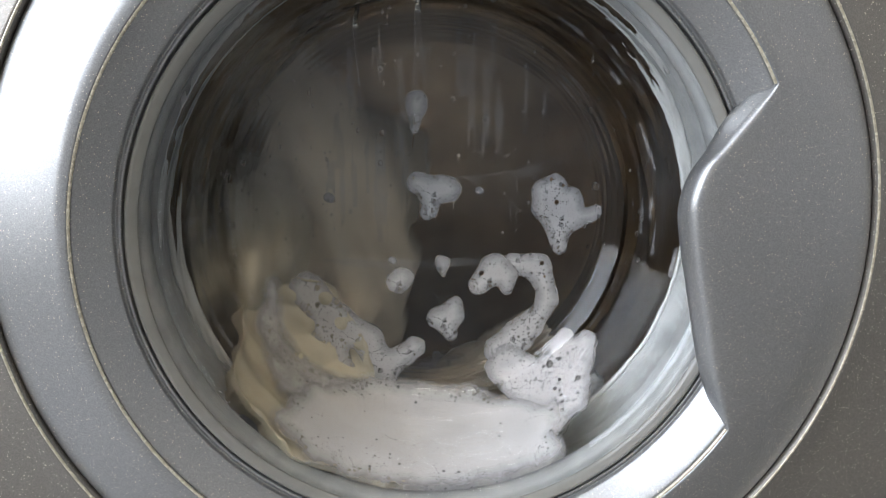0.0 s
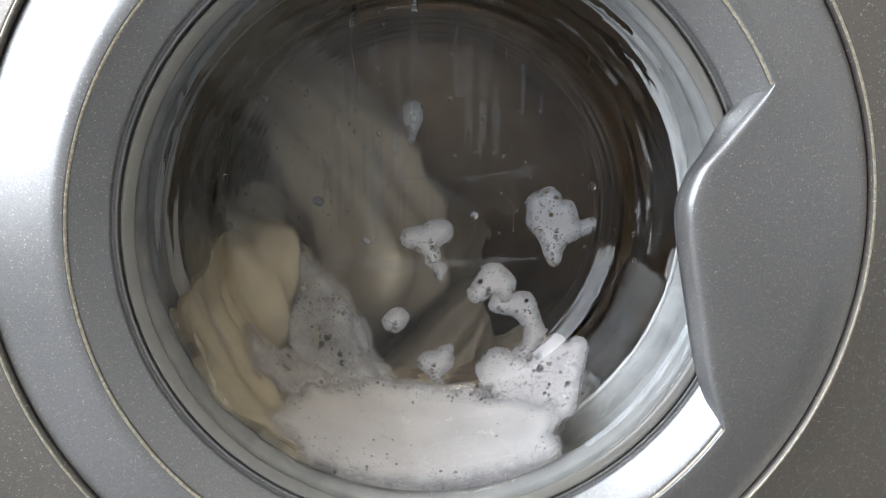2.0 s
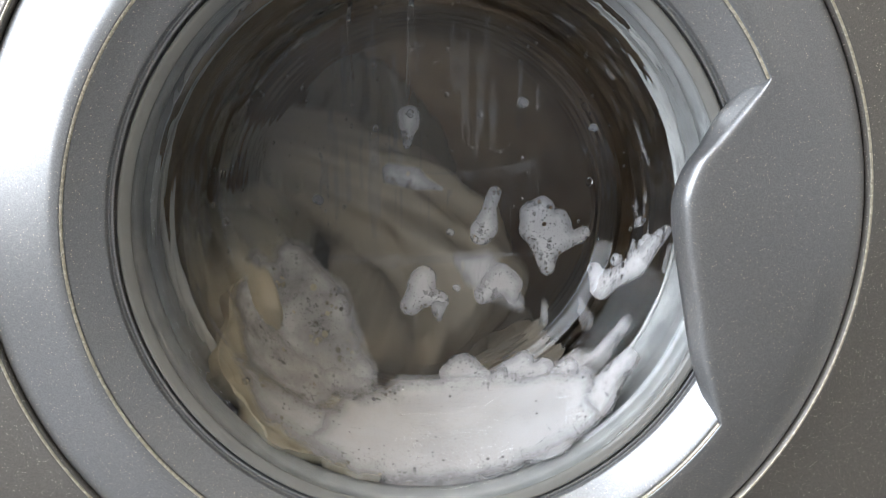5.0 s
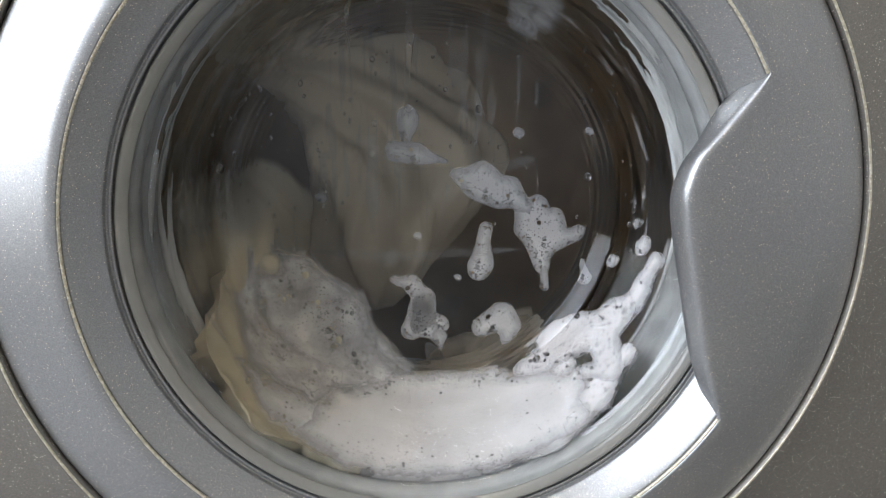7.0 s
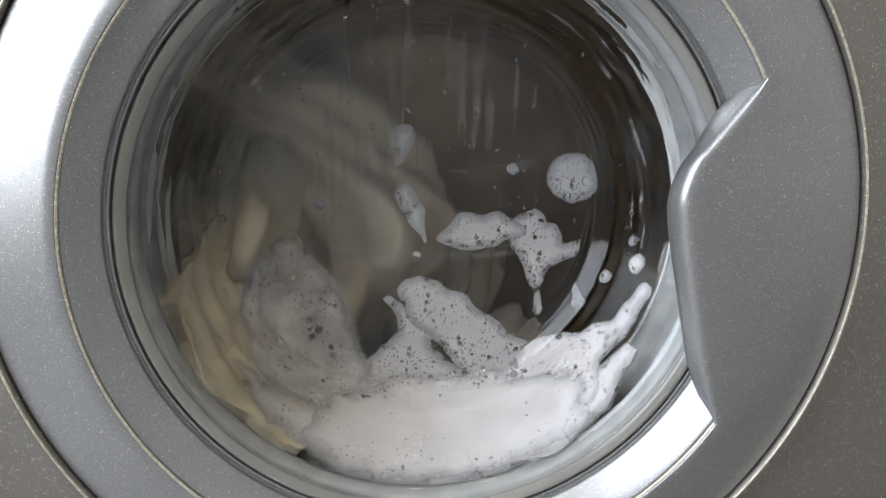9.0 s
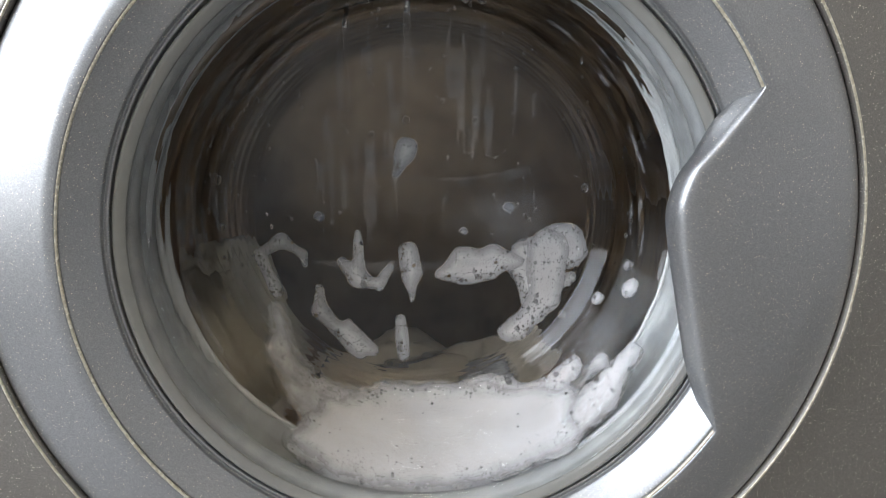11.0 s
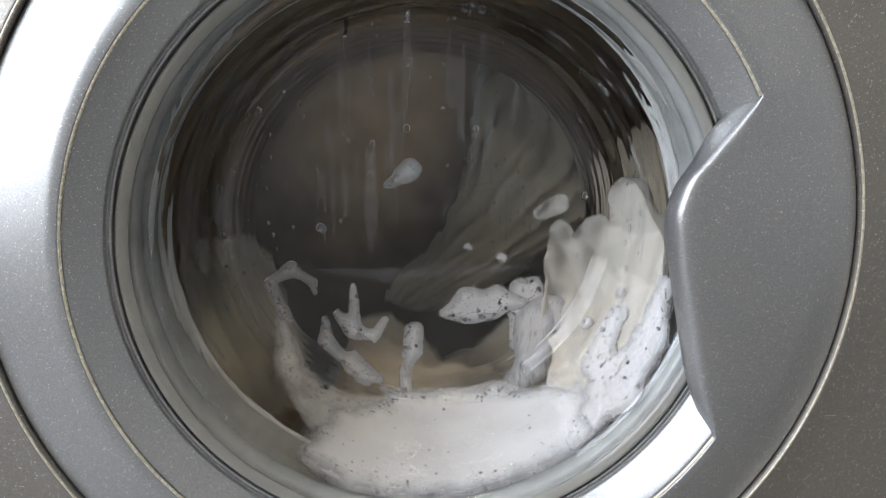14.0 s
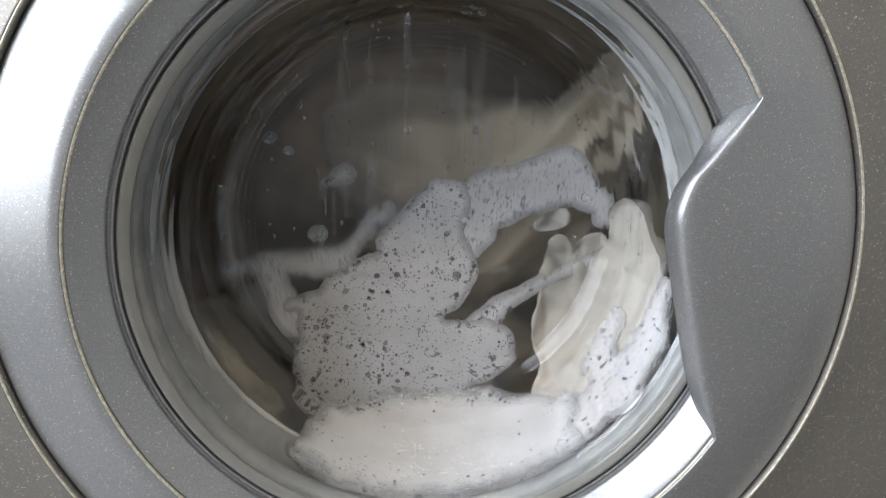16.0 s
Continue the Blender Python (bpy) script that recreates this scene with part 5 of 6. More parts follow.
    walk(SPECK_1, [(0.0, pose(0, 0.1, -0.06, 0, 60.0, 0)), (3.6, pose(0, 0.1, -0.06, 0, 60.0, 0)), (4.0, pose(0, 0, 0, 0, -2.0, 0)), (6.3, pose(0, 0, 0, 0, -0.5, 0)), (7.5, pose(0, 0, 0, 0, 0.8, 0)), (9.0, pose(0, 0, 0, 0, 4.0, 0)), (12.5, pose(0, 0, 0, 0, 11.0, 0)), (14.0, pose(0, 0, 0, 0, 15.0, 0)), (15.0, pose(0, 0.1, -0.06, 0, 60.0, 0)), (16.0, pose(0, 0.1, -0.06, 0, 60.0, 0))])
    walk(SPECK_2, [(0.0, pose(0, 0.1, -0.06, 0, 60.0, 0)), (3.6, pose(0, 0.1, -0.06, 0, 60.0, 0)), (4.0, pose(0, 0, 0, 0, -2.0, 0)), (6.3, pose(0, 0, 0, 0, -0.5, 0)), (7.5, pose(0, 0, 0, 0, 0.8, 0)), (9.0, pose(0, 0, 0, 0, 4.0, 0)), (12.5, pose(0, 0, 0, 0, 11.0, 0)), (14.0, pose(0, 0, 0, 0, 15.0, 0)), (15.0, pose(0, 0.1, -0.06, 0, 60.0, 0)), (16.0, pose(0, 0.1, -0.06, 0, 60.0, 0))])
    walk(DRIP_A, [(0.0, pose(0.0796, 0.1073, -0.1861, 0, 0, 0)), (4.4, pose(0.0838, 0.1073, -0.1888, 0, 0, 0)), (5.4, pose(0.0783, 0.1073, -0.0144, 0, 0, 0)), (6.3, pose(0.0798, 0.1073, -0.0493, 0, 0, 0)), (7.0, pose(0.0804, 0.1073, -0.0535, 0, 0, 0)), (8.0, pose(0.0798, 0.1073, -0.0581, 0, 0, 0)), (9.0, pose(0.0779, 0.1073, -0.0684, 0, 0, 0)), (10.0, pose(0.0794, 0.1073, -0.1080, 0, 0, 0)), (11.0, pose(0.0625, 0.1073, -0.1803, 0, 0, 0)), (16.0, pose(0.0613, 0.1073, -0.1750, 0, 0, 0))])
    walk(DRIP_B, [(0.0, pose(0.1114, 0.1074, -0.1872, 0, 0, 0)), (4.4, pose(0.1156, 0.1074, -0.1900, 0, 0, 0)), (5.4, pose(0.1079, 0.1074, -0.0148, 0, 0, 0)), (6.3, pose(0.1097, 0.1074, -0.0443, 0, 0, 0)), (7.0, pose(0.1102, 0.1074, -0.0485, 0, 0, 0)), (8.0, pose(0.1098, 0.1074, -0.0531, 0, 0, 0)), (9.0, pose(0.1080, 0.1074, -0.0633, 0, 0, 0)), (10.0, pose(0.1099, 0.1074, -0.1030, 0, 0, 0)), (11.0, pose(0.0941, 0.1074, -0.1814, 0, 0, 0)), (16.0, pose(0.0930, 0.1074, -0.1762, 0, 0, 0))])
    walk(COLUMN, [(0.0, pose(0.0269, 0.1065, -0.2148, 0, 0, 0)), (7.3, pose(0.0326, 0.1065, -0.2226, 0, 0, 0)), (7.7, pose(0.0319, 0.1065, -0.0948, 0, 10, 0)), (8.0, pose(0.0315, 0.1065, -0.0548, 0, 0, 0)), (8.5, pose(0.0258, 0.1065, -0.0714, 0, -12, 0)), (9.0, pose(0.0251, 0.1065, -0.0882, 0, -22, 0)), (9.2, pose(0.0252, 0.1065, -0.0937, 0, -22, 0)), (10.5, pose(0.0263, 0.1065, -0.1715, 0, -22, 0)), (16.0, pose(0.0250, 0.1065, -0.1647, 0, -22, 0))])
    walk(WEB, [(0.0, pose(-0.0131, 0.1067, -0.1959, 0, 0, 0)), (7.2, pose(-0.0078, 0.1067, -0.2033, 0, 0, 0)), (7.7, pose(-0.0072, 0.1067, -0.1103, 0, 0, 0)), (8.0, pose(-0.0069, 0.1067, -0.0859, 0, 0, 0)), (8.5, pose(-0.0072, 0.1067, -0.0889, 0, 0, 0)), (9.0, pose(-0.0069, 0.1067, -0.0957, 0, 0, 0)), (9.2, pose(-0.0073, 0.1067, -0.0972, 0, 0, 0)), (10.5, pose(-0.0100, 0.1067, -0.1535, 0, 0, 0)), (16.0, pose(-0.0113, 0.1067, -0.1465, 0, 0, 0))])
    walk(FORK, [(0.0, pose(-0.0486, 0.1069, -0.1948, 0, 0, 0)), (9.4, pose(-0.0416, 0.1069, -0.1986, 0, 0, 0)), (10.6, pose(-0.0358, 0.1069, -0.0362, 0, 0, 0)), (11.3, pose(-0.0373, 0.1069, -0.0459, 0, 0, 0)), (12.5, pose(-0.0402, 0.1069, -0.0603, 0, 0, 0)), (13.5, pose(-0.0410, 0.1069, -0.0653, 0, 0, 0)), (14.0, pose(-0.0406, 0.1069, -0.0708, 0, 0, 0)), (14.5, pose(-0.0388, 0.1069, -0.0726, 0, 0, 0)), (15.0, pose(-0.0414, 0.1069, -0.1127, 0, 0, 0)), (16.0, pose(-0.0419, 0.1069, -0.1124, 0, 0, 0))])
    walk(SLANT, [(0.0, pose(-0.0625, 0.1071, -0.2032, 0, 0, 0)), (9.4, pose(-0.0555, 0.1071, -0.2070, 0, 0, 0)), (10.6, pose(-0.0550, 0.1071, -0.0748, 0, 0, 0)), (11.3, pose(-0.0543, 0.1071, -0.0808, 0, 0, 0)), (12.5, pose(-0.0537, 0.1071, -0.0869, 0, 0, 0)), (13.5, pose(-0.0528, 0.1071, -0.0929, 0, 0, 0)), (14.5, pose(-0.0518, 0.1071, -0.0985, 0, 0, 0)), (15.0, pose(-0.0525, 0.1071, -0.1290, 0, 0, 0)), (16.0, pose(-0.0530, 0.1071, -0.1287, 0, 0, 0))])
    walk(PEG, [(0.0, pose(-0.0187, 0.1073, -0.2048, 0, 0, 0)), (9.4, pose(-0.0115, 0.1073, -0.2087, 0, 0, 0)), (10.6, pose(-0.0129, 0.1073, -0.0835, 0, 0, 0)), (11.3, pose(-0.0121, 0.1073, -0.0889, 0, 0, 0)), (12.5, pose(-0.0118, 0.1073, -0.0967, 0, 0, 0)), (13.5, pose(-0.0110, 0.1073, -0.1061, 0, 0, 0)), (14.5, pose(-0.0107, 0.1073, -0.1222, 0, 0, 0)), (16.0, pose(-0.0112, 0.1073, -0.1216, 0, 0, 0))])
    walk(ARCH, [(0.0, pose(-0.1017, 0.1074, -0.2020, 0, 0, 0)), (9.4, pose(-0.0947, 0.1074, -0.2058, 0, 0, 0)), (10.6, pose(-0.0940, 0.1074, -0.0243, 0, 0, 0)), (11.3, pose(-0.0920, 0.1074, -0.0293, 0, 0, 0)), (12.5, pose(-0.0894, 0.1074, -0.0366, 0, 0, 0)), (13.5, pose(-0.0885, 0.1074, -0.0394, 0, 0, 0)), (14.5, pose(-0.0846, 0.1074, -0.0426, 0, 0, 0)), (15.0, pose(-0.0715, 0.1074, -0.0959, 0, 0, 0)), (16.0, pose(-0.0720, 0.1074, -0.0955, 0, 0, 0))])
    walk(TAIL, [(0.0, pose(0.0689, 0.1060, -0.1983, 0, 0, 0)), (9.4, pose(0.0764, 0.1060, -0.2022, 0, 0, 0)), (10.6, pose(0.0790, 0.1060, -0.0490, 0, 0, 0)), (11.3, pose(0.0776, 0.1060, -0.0609, 0, 0, 0)), (12.5, pose(0.0717, 0.1060, -0.0689, 0, 0, 0)), (13.5, pose(0.0721, 0.1060, -0.0731, 0, 0, 0)), (14.0, pose(0.0708, 0.1060, -0.0992, 0, 0, 0)), (14.5, pose(0.0605, 0.1060, -0.1662, 0, 0, 0)), (16.0, pose(0.0601, 0.1060, -0.1656, 0, 0, 0))])
    walk(DROP_0, [(0.0, pose(0.0714, 0.1071, -0.2078, 0, 0, 0)), (3.5, pose(0.0750, 0.1071, -0.2088, 0, 0, 0)), (4.0, pose(0.0638, 0.1071, 0.0718, 0, 0, 0)), (6.5, pose(0.0611, 0.1071, 0.0493, 0, 0, 0)), (7.5, pose(0.0600, 0.1071, 0.0393, 0, 0, 0)), (9.0, pose(0.0589, 0.1071, 0.0230, 0, 0, 0)), (11.5, pose(0.0563, 0.1071, -0.0025, 0, 0, 0)), (13.0, pose(0.0535, 0.1071, -0.0163, 0, 0, 0)), (14.0, pose(0.0530, 0.1071, -0.0255, 0, 0, 0)), (14.7, pose(0.0527, 0.1071, -0.1663, 0, 0, 0)), (16.0, pose(0.0523, 0.1071, -0.1659, 0, 0, 0))])
    walk(DROP_1, [(0.0, pose(0.1027, 0.1073, 0.1526, 0, 0, 0)), (3.4, pose(0.1065, 0.1073, 0.1525, 0, 0, 0)), (4.0, pose(0.1111, 0.1073, 0.0619, 0, 0, 0)), (6.5, pose(0.1084, 0.1073, 0.0481, 0, 0, 0)), (7.5, pose(0.1079, 0.1073, 0.0422, 0, 0, 0)), (9.0, pose(0.1081, 0.1073, 0.0229, 0, 0, 0)), (11.0, pose(0.0976, 0.1073, -0.0724, 0, 0, 0)), (12.0, pose(0.0934, 0.1073, -0.1705, 0, 0, 0)), (16.0, pose(0.0927, 0.1073, -0.1674, 0, 0, 0))])
    walk(DROP_2, [(0.0, pose(0.0307, 0.1074, 0.0132, 0, 0, 0)), (1.5, pose(0.0300, 0.1074, 0.0013, 0, 0, 0)), (4.0, pose(0.0282, 0.1074, -0.0154, 0, 0, 0)), (6.5, pose(-0.0041, 0.1074, -0.0199, 0, 0, 0)), (9.0, pose(-0.0032, 0.1074, -0.0331, 0, 0, 0)), (11.5, pose(0.0311, 0.1074, -0.0099, 0, 0, 0)), (14.0, pose(0.0303, 0.1074, -0.0183, 0, 0, 0)), (14.8, pose(0.0283, 0.1074, -0.1232, 0, 0, 0)), (16.0, pose(0.0279, 0.1074, -0.1228, 0, 0, 0))])
    walk(DROP_3, [(0.0, pose(-0.0658, 0.1060, 0.0092, 0, 0, 0)), (3.5, pose(-0.0722, 0.1060, 0.0061, 0, 0, 0)), (6.5, pose(-0.0657, 0.1060, 0.0041, 0, 0, 0)), (8.5, pose(-0.0659, 0.1060, 0.0018, 0, 0, 0)), (13.5, pose(-0.0654, 0.1060, -0.0042, 0, 0, 0)), (14.5, pose(-0.0650, 0.1060, -0.0045, 0, 0, 0)), (15.0, pose(-0.0666, 0.1060, -0.0069, 0, 0, 0)), (16.0, pose(-0.0671, 0.1060, -0.0065, 0, 0, 0))])
    walk(DROP_4, [(0.0, pose(-0.0261, 0.1062, -0.0323, 0, 0, 0)), (1.5, pose(-0.0378, 0.1062, -0.0166, 0, 0, 0)), (3.0, pose(-0.0429, 0.1062, -0.0360, 0, 0, 0)), (4.0, pose(0.0172, 0.1062, -0.0573, 0, 0, 0)), (6.5, pose(0.0213, 0.1062, -0.0499, 0, 0, 0)), (8.0, pose(0.0233, 0.1062, -0.0664, 0, 0, 0)), (9.0, pose(-0.0177, 0.1062, -0.1279, 0, 0, 0)), (16.0, pose(-0.0189, 0.1062, -0.1168, 0, 0, 0))])
    walk(CREST_FOAM, [(0.0, pose(-0.0092, 0.1062, -0.2133, 0, 0, 0)), (14.0, pose(-0.0031, 0.1062, -0.2077, 0, 0, 0)), (14.3, pose(-0.0029, 0.1062, -0.0974, 0, 0, 0)), (14.5, pose(-0.0028, 0.1062, -0.0495, 0, 0, 0)), (14.8, pose(-0.0009, 0.1062, -0.0651, 0, 0, 0)), (15.2, pose(0.0009, 0.1062, -0.1217, 0, 0, 0)), (15.6, pose(0.0006, 0.1062, -0.2072, 0, 0, 0)), (16.0, pose(0.0004, 0.1062, -0.2073, 0, 0, 0))])
    walk(WAVE, [(0.0, pose(-0.0814, 0.1064, -0.2463, 0, 30, 0)), (14.3, pose(-0.0756, 0.1064, -0.2404, 0, 30, 0)), (14.7, pose(-0.0530, 0.1064, -0.1164, 0, 12, 0)), (15.0, pose(-0.0371, 0.1064, -0.0802, 0, 4, 0)), (15.3, pose(-0.0288, 0.1064, -0.0802, 0, 2, 0)), (15.5, pose(-0.0258, 0.1064, -0.0762, 0, 0, 0)), (15.8, pose(-0.0245, 0.1064, -0.0778, 0, 0, 0)), (16.0, pose(-0.0239, 0.1064, -0.0802, 0, 0, 0))])
    walk(WAVE_ARM, [(0.0, pose(-0.0011, 0.1065, -0.2406, 0, 40, 0)), (14.4, pose(0.0049, 0.1065, -0.2351, 0, 40, 0)), (14.8, pose(0.0430, 0.1065, -0.0661, 0, 30, 0)), (15.1, pose(0.0623, 0.1065, 0.0113, 0, 10, 0)), (15.3, pose(0.0691, 0.1065, 0.0337, 0, 3, 0)), (15.5, pose(0.0708, 0.1065, 0.0375, 0, 0, 0)), (16.0, pose(0.0674, 0.1065, 0.0172, 0, 2, 0))])
    walk(WAVE_ROOT, [(0.0, pose(0.0600, 0.1067, -0.2431, 0, 0, 0)), (14.3, pose(0.0664, 0.1067, -0.2379, 0, 0, 0)), (14.6, pose(0.0609, 0.1067, -0.0909, 0, 0, 0)), (15.0, pose(0.0600, 0.1067, -0.0505, 0, 0, 0)), (15.5, pose(0.0616, 0.1067, -0.0423, 0, 0, 0)), (16.0, pose(0.0598, 0.1067, -0.0581, 0, 4, 0))])
    walk(SPUR, [(0.0, pose(-0.0653, 0.1074, -0.2387, 0, 0, 0)), (14.9, pose(-0.0595, 0.1074, -0.2325, 0, 0, 0)), (15.3, pose(-0.0528, 0.1074, -0.1043, 0, 0, 0)), (15.6, pose(-0.0600, 0.1074, -0.0798, 0, 0, 0)), (16.0, pose(-0.0756, 0.1074, -0.0325, 0, 0, 0))])
    walk(FLECK_0, [(0.0, pose(-0.0660, 0.1060, -0.2024, 0, 0, 0)), (14.6, pose(-0.0602, 0.1060, -0.1964, 0, 0, 0)), (15.1, pose(-0.0869, 0.1060, 0.0334, 0, 0, 0)), (15.5, pose(-0.0973, 0.1060, 0.0594, 0, 0, 0)), (16.0, pose(-0.0971, 0.1060, 0.0554, 0, 0, 0))])
    walk(FLECK_1, [(0.0, pose(-0.0314, 0.1062, -0.2037, 0, 0, 0)), (14.6, pose(-0.0255, 0.1062, -0.1979, 0, 0, 0)), (15.1, pose(-0.0570, 0.1062, -0.0313, 0, 0, 0)), (15.5, pose(-0.0681, 0.1062, -0.0036, 0, 0, 0)), (16.0, pose(-0.0678, 0.1062, -0.0080, 0, 0, 0))])
    walk(FLECK_2, [(0.0, pose(-0.0519, 0.1064, -0.2031, 0, 0, 0)), (14.6, pose(-0.0461, 0.1064, -0.1972, 0, 0, 0)), (15.1, pose(-0.0744, 0.1064, 0.0242, 0, 0, 0)), (15.5, pose(-0.0850, 0.1064, 0.0505, 0, 0, 0)), (16.0, pose(-0.0848, 0.1064, 0.0464, 0, 0, 0))])
    tumble(HEAP, [(0.00, pose(-0.139, 0.165, -0.105, 0, -25, 0)), (0.50, pose(-0.127, 0.160, -0.113, 10, -35, 10)), (1.00, pose(-0.133, 0.155, -0.103, 0, -30, 0)), (1.50, pose(-0.134, 0.160, -0.122, 0, -35, 10)), (2.00, pose(-0.140, 0.155, -0.119, 10, -35, 20)), (2.50, pose(-0.133, 0.160, -0.143, 0, -40, 0)), (3.00, pose(-0.136, 0.165, -0.105, 0, -25, 0)), (3.50, pose(-0.122, 0.155, -0.102, 0, -40, 10)), (4.00, pose(-0.111, 0.160, -0.105, 0, -45, 20)), (5.20, pose(-0.132, 0.165, -0.131, 0, -40, 20)), (6.30, pose(-0.154, 0.165, -0.093, 0, -15, 0)), (7.00, pose(-0.146, 0.165, -0.112, 0, -25, 0)), (7.50, pose(-0.137, 0.165, -0.095, 0, -25, 10)), (8.00, pose(-0.148, 0.165, -0.095, 0, -15, 0)), (8.50, pose(-0.147, 0.165, -0.085, 0, -15, 10)), (9.00, pose(-0.147, 0.165, -0.075, 0, -10, 0)), (9.60, pose(-0.137, 0.180, -0.150, 0, -40, 0)), (10.40, pose(-0.131, 0.190, -0.171, 0, -50, 0)), (13.00, pose(-0.131, 0.190, -0.165, 0, -50, 0)), (14.00, pose(-0.132, 0.190, -0.163, 0, -50, 0)), (15.00, pose(-0.119, 0.190, -0.173, 0, -50, 10)), (16.00, pose(-0.117, 0.190, -0.202, 0, -60, 0))], 0.016)
    tumble(SHIRT, [(0.00, pose(-0.137, 0.200, -0.015, 0, 15, 0)), (0.25, pose(-0.129, 0.220, 0.021, 0, 25, 20)), (0.50, pose(-0.097, 0.195, 0.006, 0, -20, 30)), (0.75, pose(-0.084, 0.220, -0.065, 0, -60, 40)), (1.00, pose(-0.110, 0.220, -0.047, 0, -70, 30)), (1.25, pose(-0.139, 0.220, -0.033, 0, -30, 10)), (1.50, pose(-0.120, 0.210, -0.030, 0, -10, 0)), (2.00, pose(-0.120, 0.195, -0.005, 0, 0, 0)), (2.25, pose(-0.115, 0.230, 0.033, 0, 20, 10)), (2.50, pose(-0.134, 0.220, -0.045, 0, -10, 0)), (2.75, pose(-0.123, 0.230, 0.033, 0, 20, 10)), (2.90, pose(-0.086, 0.175, 0.061, 0, 40, 15)), (3.00, pose(-0.079, 0.172, 0.07, 0, 48, 15)), (3.15, pose(-0.063, 0.180, 0.033, 0, 30, 15)), (3.50, pose(-0.063, 0.185, -0.110, 0, -62, 10)), (3.75, pose(-0.107, 0.210, -0.085, 0, -45, 0)), (4.00, pose(-0.113, 0.210, -0.023, 0, -20, 0)), (4.60, pose(-0.079, 0.240, 0.051, 0, 30, 0)), (5.20, pose(-0.063, 0.220, -0.111, 0, -40, 0)), (5.80, pose(-0.131, 0.220, -0.046, 0, 0, 0)), (6.30, pose(-0.129, 0.220, -0.006, 0, 5, 0)), (6.50, pose(-0.129, 0.195, 0.010, 0, -15, 0)), (6.75, pose(-0.102, 0.230, 0.056, 0, 20, 0)), (7.00, pose(-0.084, 0.210, 0.015, 0, -25, 10)), (7.25, pose(-0.103, 0.240, 0.033, 0, 20, 10)), (7.50, pose(-0.086, 0.190, 0.013, 0, -45, 15)), (7.75, pose(-0.043, 0.200, -0.108, 0, -80, 10)), (8.00, pose(-0.112, 0.220, -0.048, 0, -40, 0)), (8.25, pose(-0.131, 0.220, 0.005, 0, 0, 0)), (8.50, pose(-0.116, 0.195, -0.012, 0, -25, 0)), (9.00, pose(-0.120, 0.195, -0.015, 0, -20, 0)), (9.40, pose(-0.077, 0.240, 0.006, 0, 20, 0)), (9.90, pose(-0.052, 0.220, -0.129, 0, -50, 0)), (10.60, pose(-0.044, 0.240, -0.262, 0, -80, 0)), (13.00, pose(-0.035, 0.240, -0.262, 0, -80, 0)), (13.30, pose(0.076, 0.200, -0.184, 0, -60, 0)), (13.50, pose(0.147, 0.200, -0.098, 0, 10, 0)), (13.75, pose(0.159, 0.210, -0.017, 0, 20, 0)), (14.00, pose(0.127, 0.220, -0.065, 0, 35, 0)), (14.25, pose(0.061, 0.240, -0.109, 0, 60, 0)), (14.50, pose(0.126, 0.195, -0.02, 0, 25, 0)), (14.75, pose(0.104, 0.230, -0.001, 0, 50, 0)), (15.00, pose(0.067, 0.230, 0.004, 0, 70, 0)), (15.25, pose(0.104, 0.230, -0.029, 0, 60, 0)), (15.50, pose(0.053, 0.200, 0.069, 0, 60, 0)), (15.75, pose(0.070, 0.200, 0.052, 0, 70, 0)), (16.00, pose(0.060, 0.195, 0.073, 0, 78, 0))], 0.022)
    tumble(TOWEL, [(0.00, pose(-0.101, 0.300, -0.059, 0, -20, 0)), (0.50, pose(-0.108, 0.300, 0.000, 0, 10, 20)), (1.00, pose(-0.070, 0.300, -0.060, 0, 60, 20)), (1.50, pose(-0.107, 0.290, -0.037, 0, -20, 0)), (2.00, pose(-0.068, 0.280, -0.095, 0, 0, 0)), (2.50, pose(-0.114, 0.290, -0.022, 0, 20, 0)), (3.00, pose(-0.123, 0.270, -0.062, 0, -10, 0)), (3.50, pose(-0.128, 0.250, -0.048, 0, -40, 0)), (4.00, pose(-0.085, 0.270, -0.083, 0, -30, 0)), (5.00, pose(-0.102, 0.290, -0.001, 0, 20, 0)), (6.30, pose(-0.054, 0.290, -0.053, 0, 10, 0)), (7.00, pose(-0.063, 0.300, -0.031, 0, 10, 0)), (7.50, pose(0.001, 0.200, -0.147, 0, -80, 0)), (8.00, pose(-0.081, 0.260, -0.107, 0, -30, 0)), (8.50, pose(-0.100, 0.270, -0.069, 0, -10, 0)), (9.00, pose(-0.043, 0.250, -0.127, 0, -10, 0)), (9.80, pose(-0.015, 0.250, -0.192, 0, -50, 0)), (10.60, pose(0.014, 0.260, -0.272, 0, -80, 0)), (13.00, pose(0.014, 0.260, -0.272, 0, -80, 0)), (13.50, pose(0.127, 0.280, -0.123, 0, 40, 0)), (14.00, pose(0.044, 0.280, -0.004, 0, 15, 0)), (14.25, pose(0.085, 0.280, -0.039, 0, 30, 0)), (14.50, pose(0.073, 0.260, -0.115, 0, 10, 0)), (15.00, pose(0.074, 0.270, -0.077, 0, 50, 0)), (15.50, pose(0.078, 0.240, -0.050, 0, 40, 0)), (16.00, pose(0.105, 0.230, -0.067, 0, 40, 0))], 0.02)
